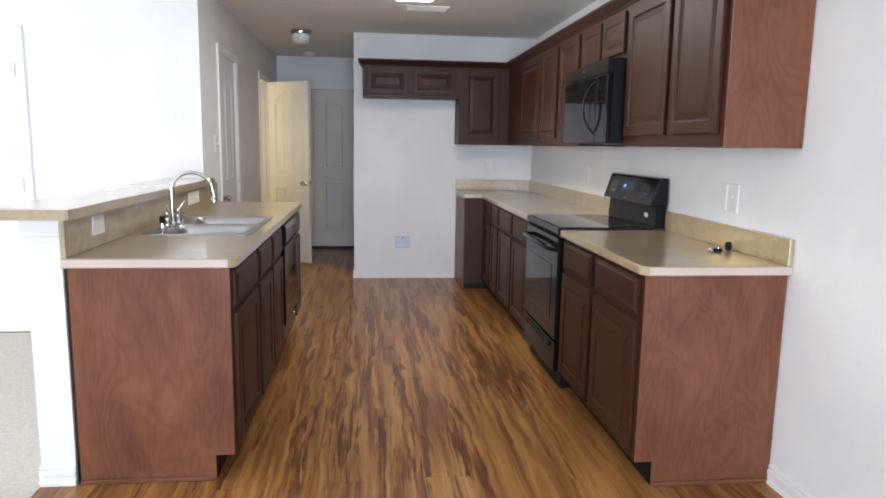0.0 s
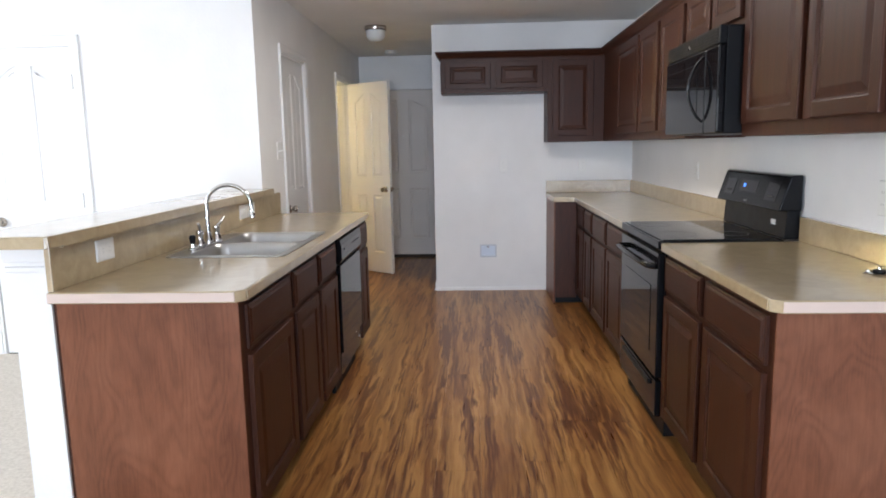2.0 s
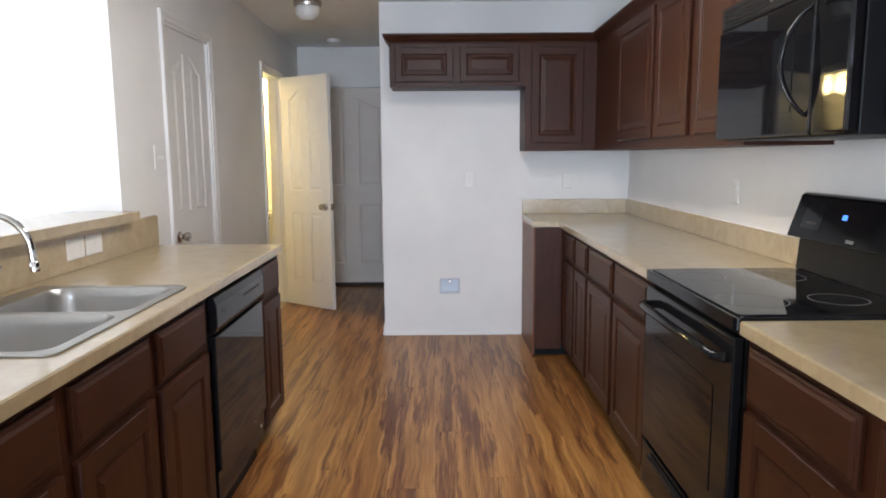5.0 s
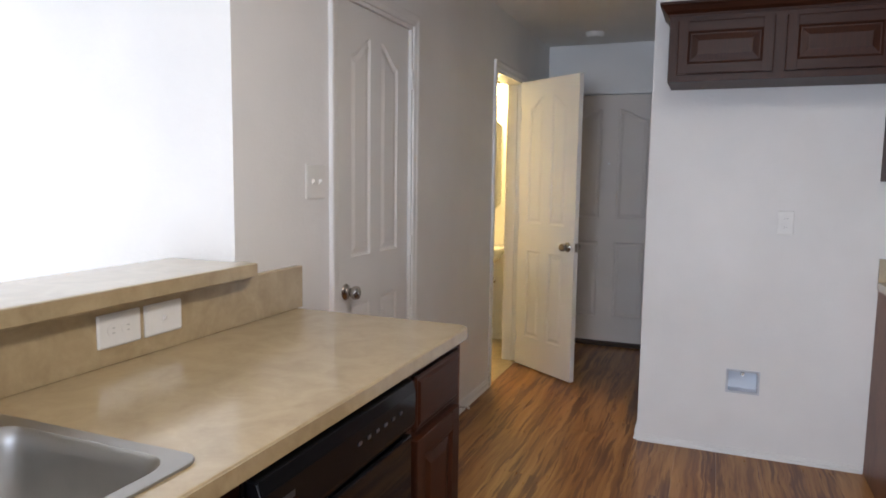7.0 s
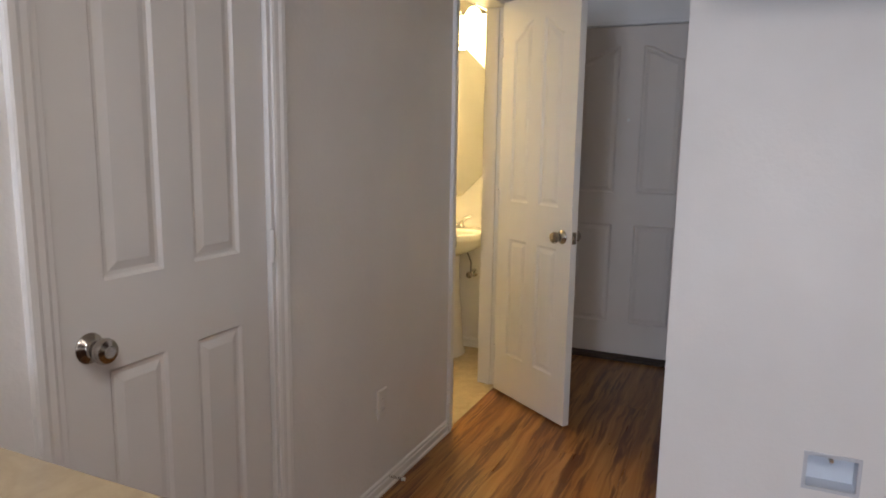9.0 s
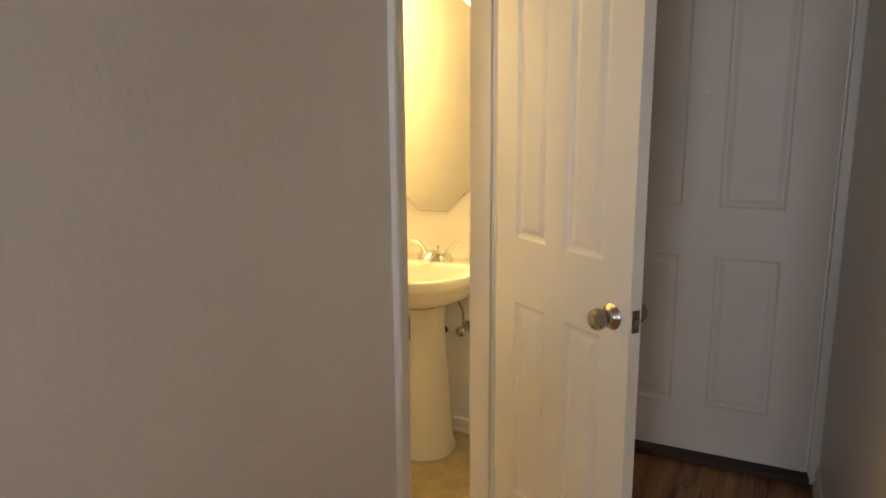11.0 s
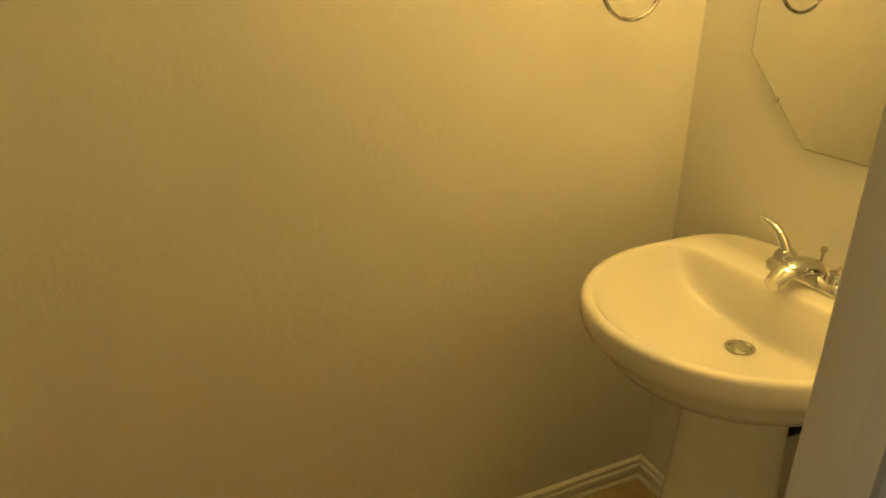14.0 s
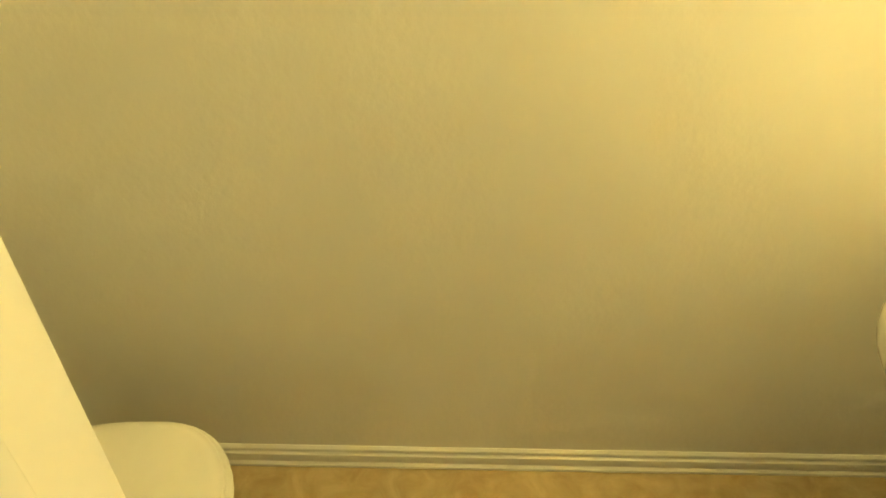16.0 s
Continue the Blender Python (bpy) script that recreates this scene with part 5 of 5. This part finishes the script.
loft(bm, [[(x, y, z) for x, y in rounded(TX - 0.125 + d, TX + 0.125 - d, TY + 0.03, TY + 0.235, 0.03, 5)] for d, z in ((0.03, 0.25), (0.008, 0.34), (0.0, 0.372), (0.0, 0.386), (0.006, 0.391))])
part("tank_shelf", bm, PORCELAIN, wc, smooth=True)
bm = bmesh.new()
loft(bm, [[(x, y, z) for x, y in rounded(TX - 0.19 + d, TX + 0.19 - d, TY + 0.006, TY + 0.155 - d, 0.03, 5)] for d, z in ((0.03, 0.392), (0.012, 0.41), (0.0, 0.46), (-0.008, 0.70))])
part("tank", bm, PORCELAIN, wc, smooth=True)
bm = bmesh.new()
loft(bm, [[(x, y, z) for x, y in rounded(TX - 0.205 + d, TX + 0.205 - d, TY + 0.006 + max(d, 0), TY + 0.172 - d, 0.03, 5)] for d, z in ((0.004, 0.7005), (0.0, 0.706), (0.0, 0.728), (0.008, 0.738))])
part("tank_lid", bm, PORCELAIN, wc, smooth=True)
bm = bmesh.new()
lathe(bm, [(0.0, 0.0), (0.014, 0.0), (0.012, 0.008), (0.0, 0.010)], 12, "y", (TX + 0.15, TY + 0.163, 0.64))
tube(bm, [(TX + 0.15, TY + 0.172, 0.64), (TX + 0.11, TY + 0.178, 0.637), (TX + 0.075, TY + 0.176, 0.632)], [0.006, 0.006, 0.007], 8)
part("flush_lever", bm, CHROME, wc, smooth=True)
for s in (-1, 1):
    bm = bmesh.new()
    lathe(bm, [(0.0, 0.0), (0.012, 0.0), (0.012, 0.03), (0.0, 0.03)], 10, "x", (TX + s * 0.075 - 0.015, b0 + 0.0, 0.414))
    part("lid_hinge", bm, WHITEP, wc, smooth=True)


# ---------- floor planks, laid along the walk ----------
PW, PL = 0.19, 1.215
plank_meshes = {}


def plank_mesh(w, ln):
    """A board with slightly eased edges, its corner at the origin."""
    key = (round(w, 3), round(ln, 3))
    if key not in plank_meshes:
        bm = bmesh.new()
        e, g = 0.0004, 0.0001
        loft(bm, [[(g, g, -0.008), (w - g, g, -0.008), (w - g, ln - g, -0.008), (g, ln - g, -0.008)],
                  [(g, g, -0.001), (w - g, g, -0.001), (w - g, ln - g, -0.001), (g, ln - g, -0.001)],
                  [(e, e, 0.0), (w - e, e, 0.0), (w - e, ln - e, 0.0), (e, ln - e, 0.0)]])
        bmesh.ops.recalc_face_normals(bm, faces=bm.faces)
        me = bpy.data.meshes.new("plank")
        bm.to_mesh(me)
        bm.free()
        me.materials.append(PLANK)
        plank_meshes[key] = me
    return plank_meshes[key]


chance = random.Random(7)
xs = -1.13
while xs < XR - 0.01:
    w = min(PW, XR - xs)
    y = -5.5 - chance.random() * PL
    while y < 8.0:
        y0, y1 = max(y, -5.5), min(y + PL, YB + 0.06 if xs > 0.06 else 8.0)
        y += PL
        if y1 - y0 < 0.03:
            continue
        ob = new("plank", plank_mesh(w, y1 - y0))
        ob.location = (xs, y0, 0)
        ob.parent = floor
    xs += PW
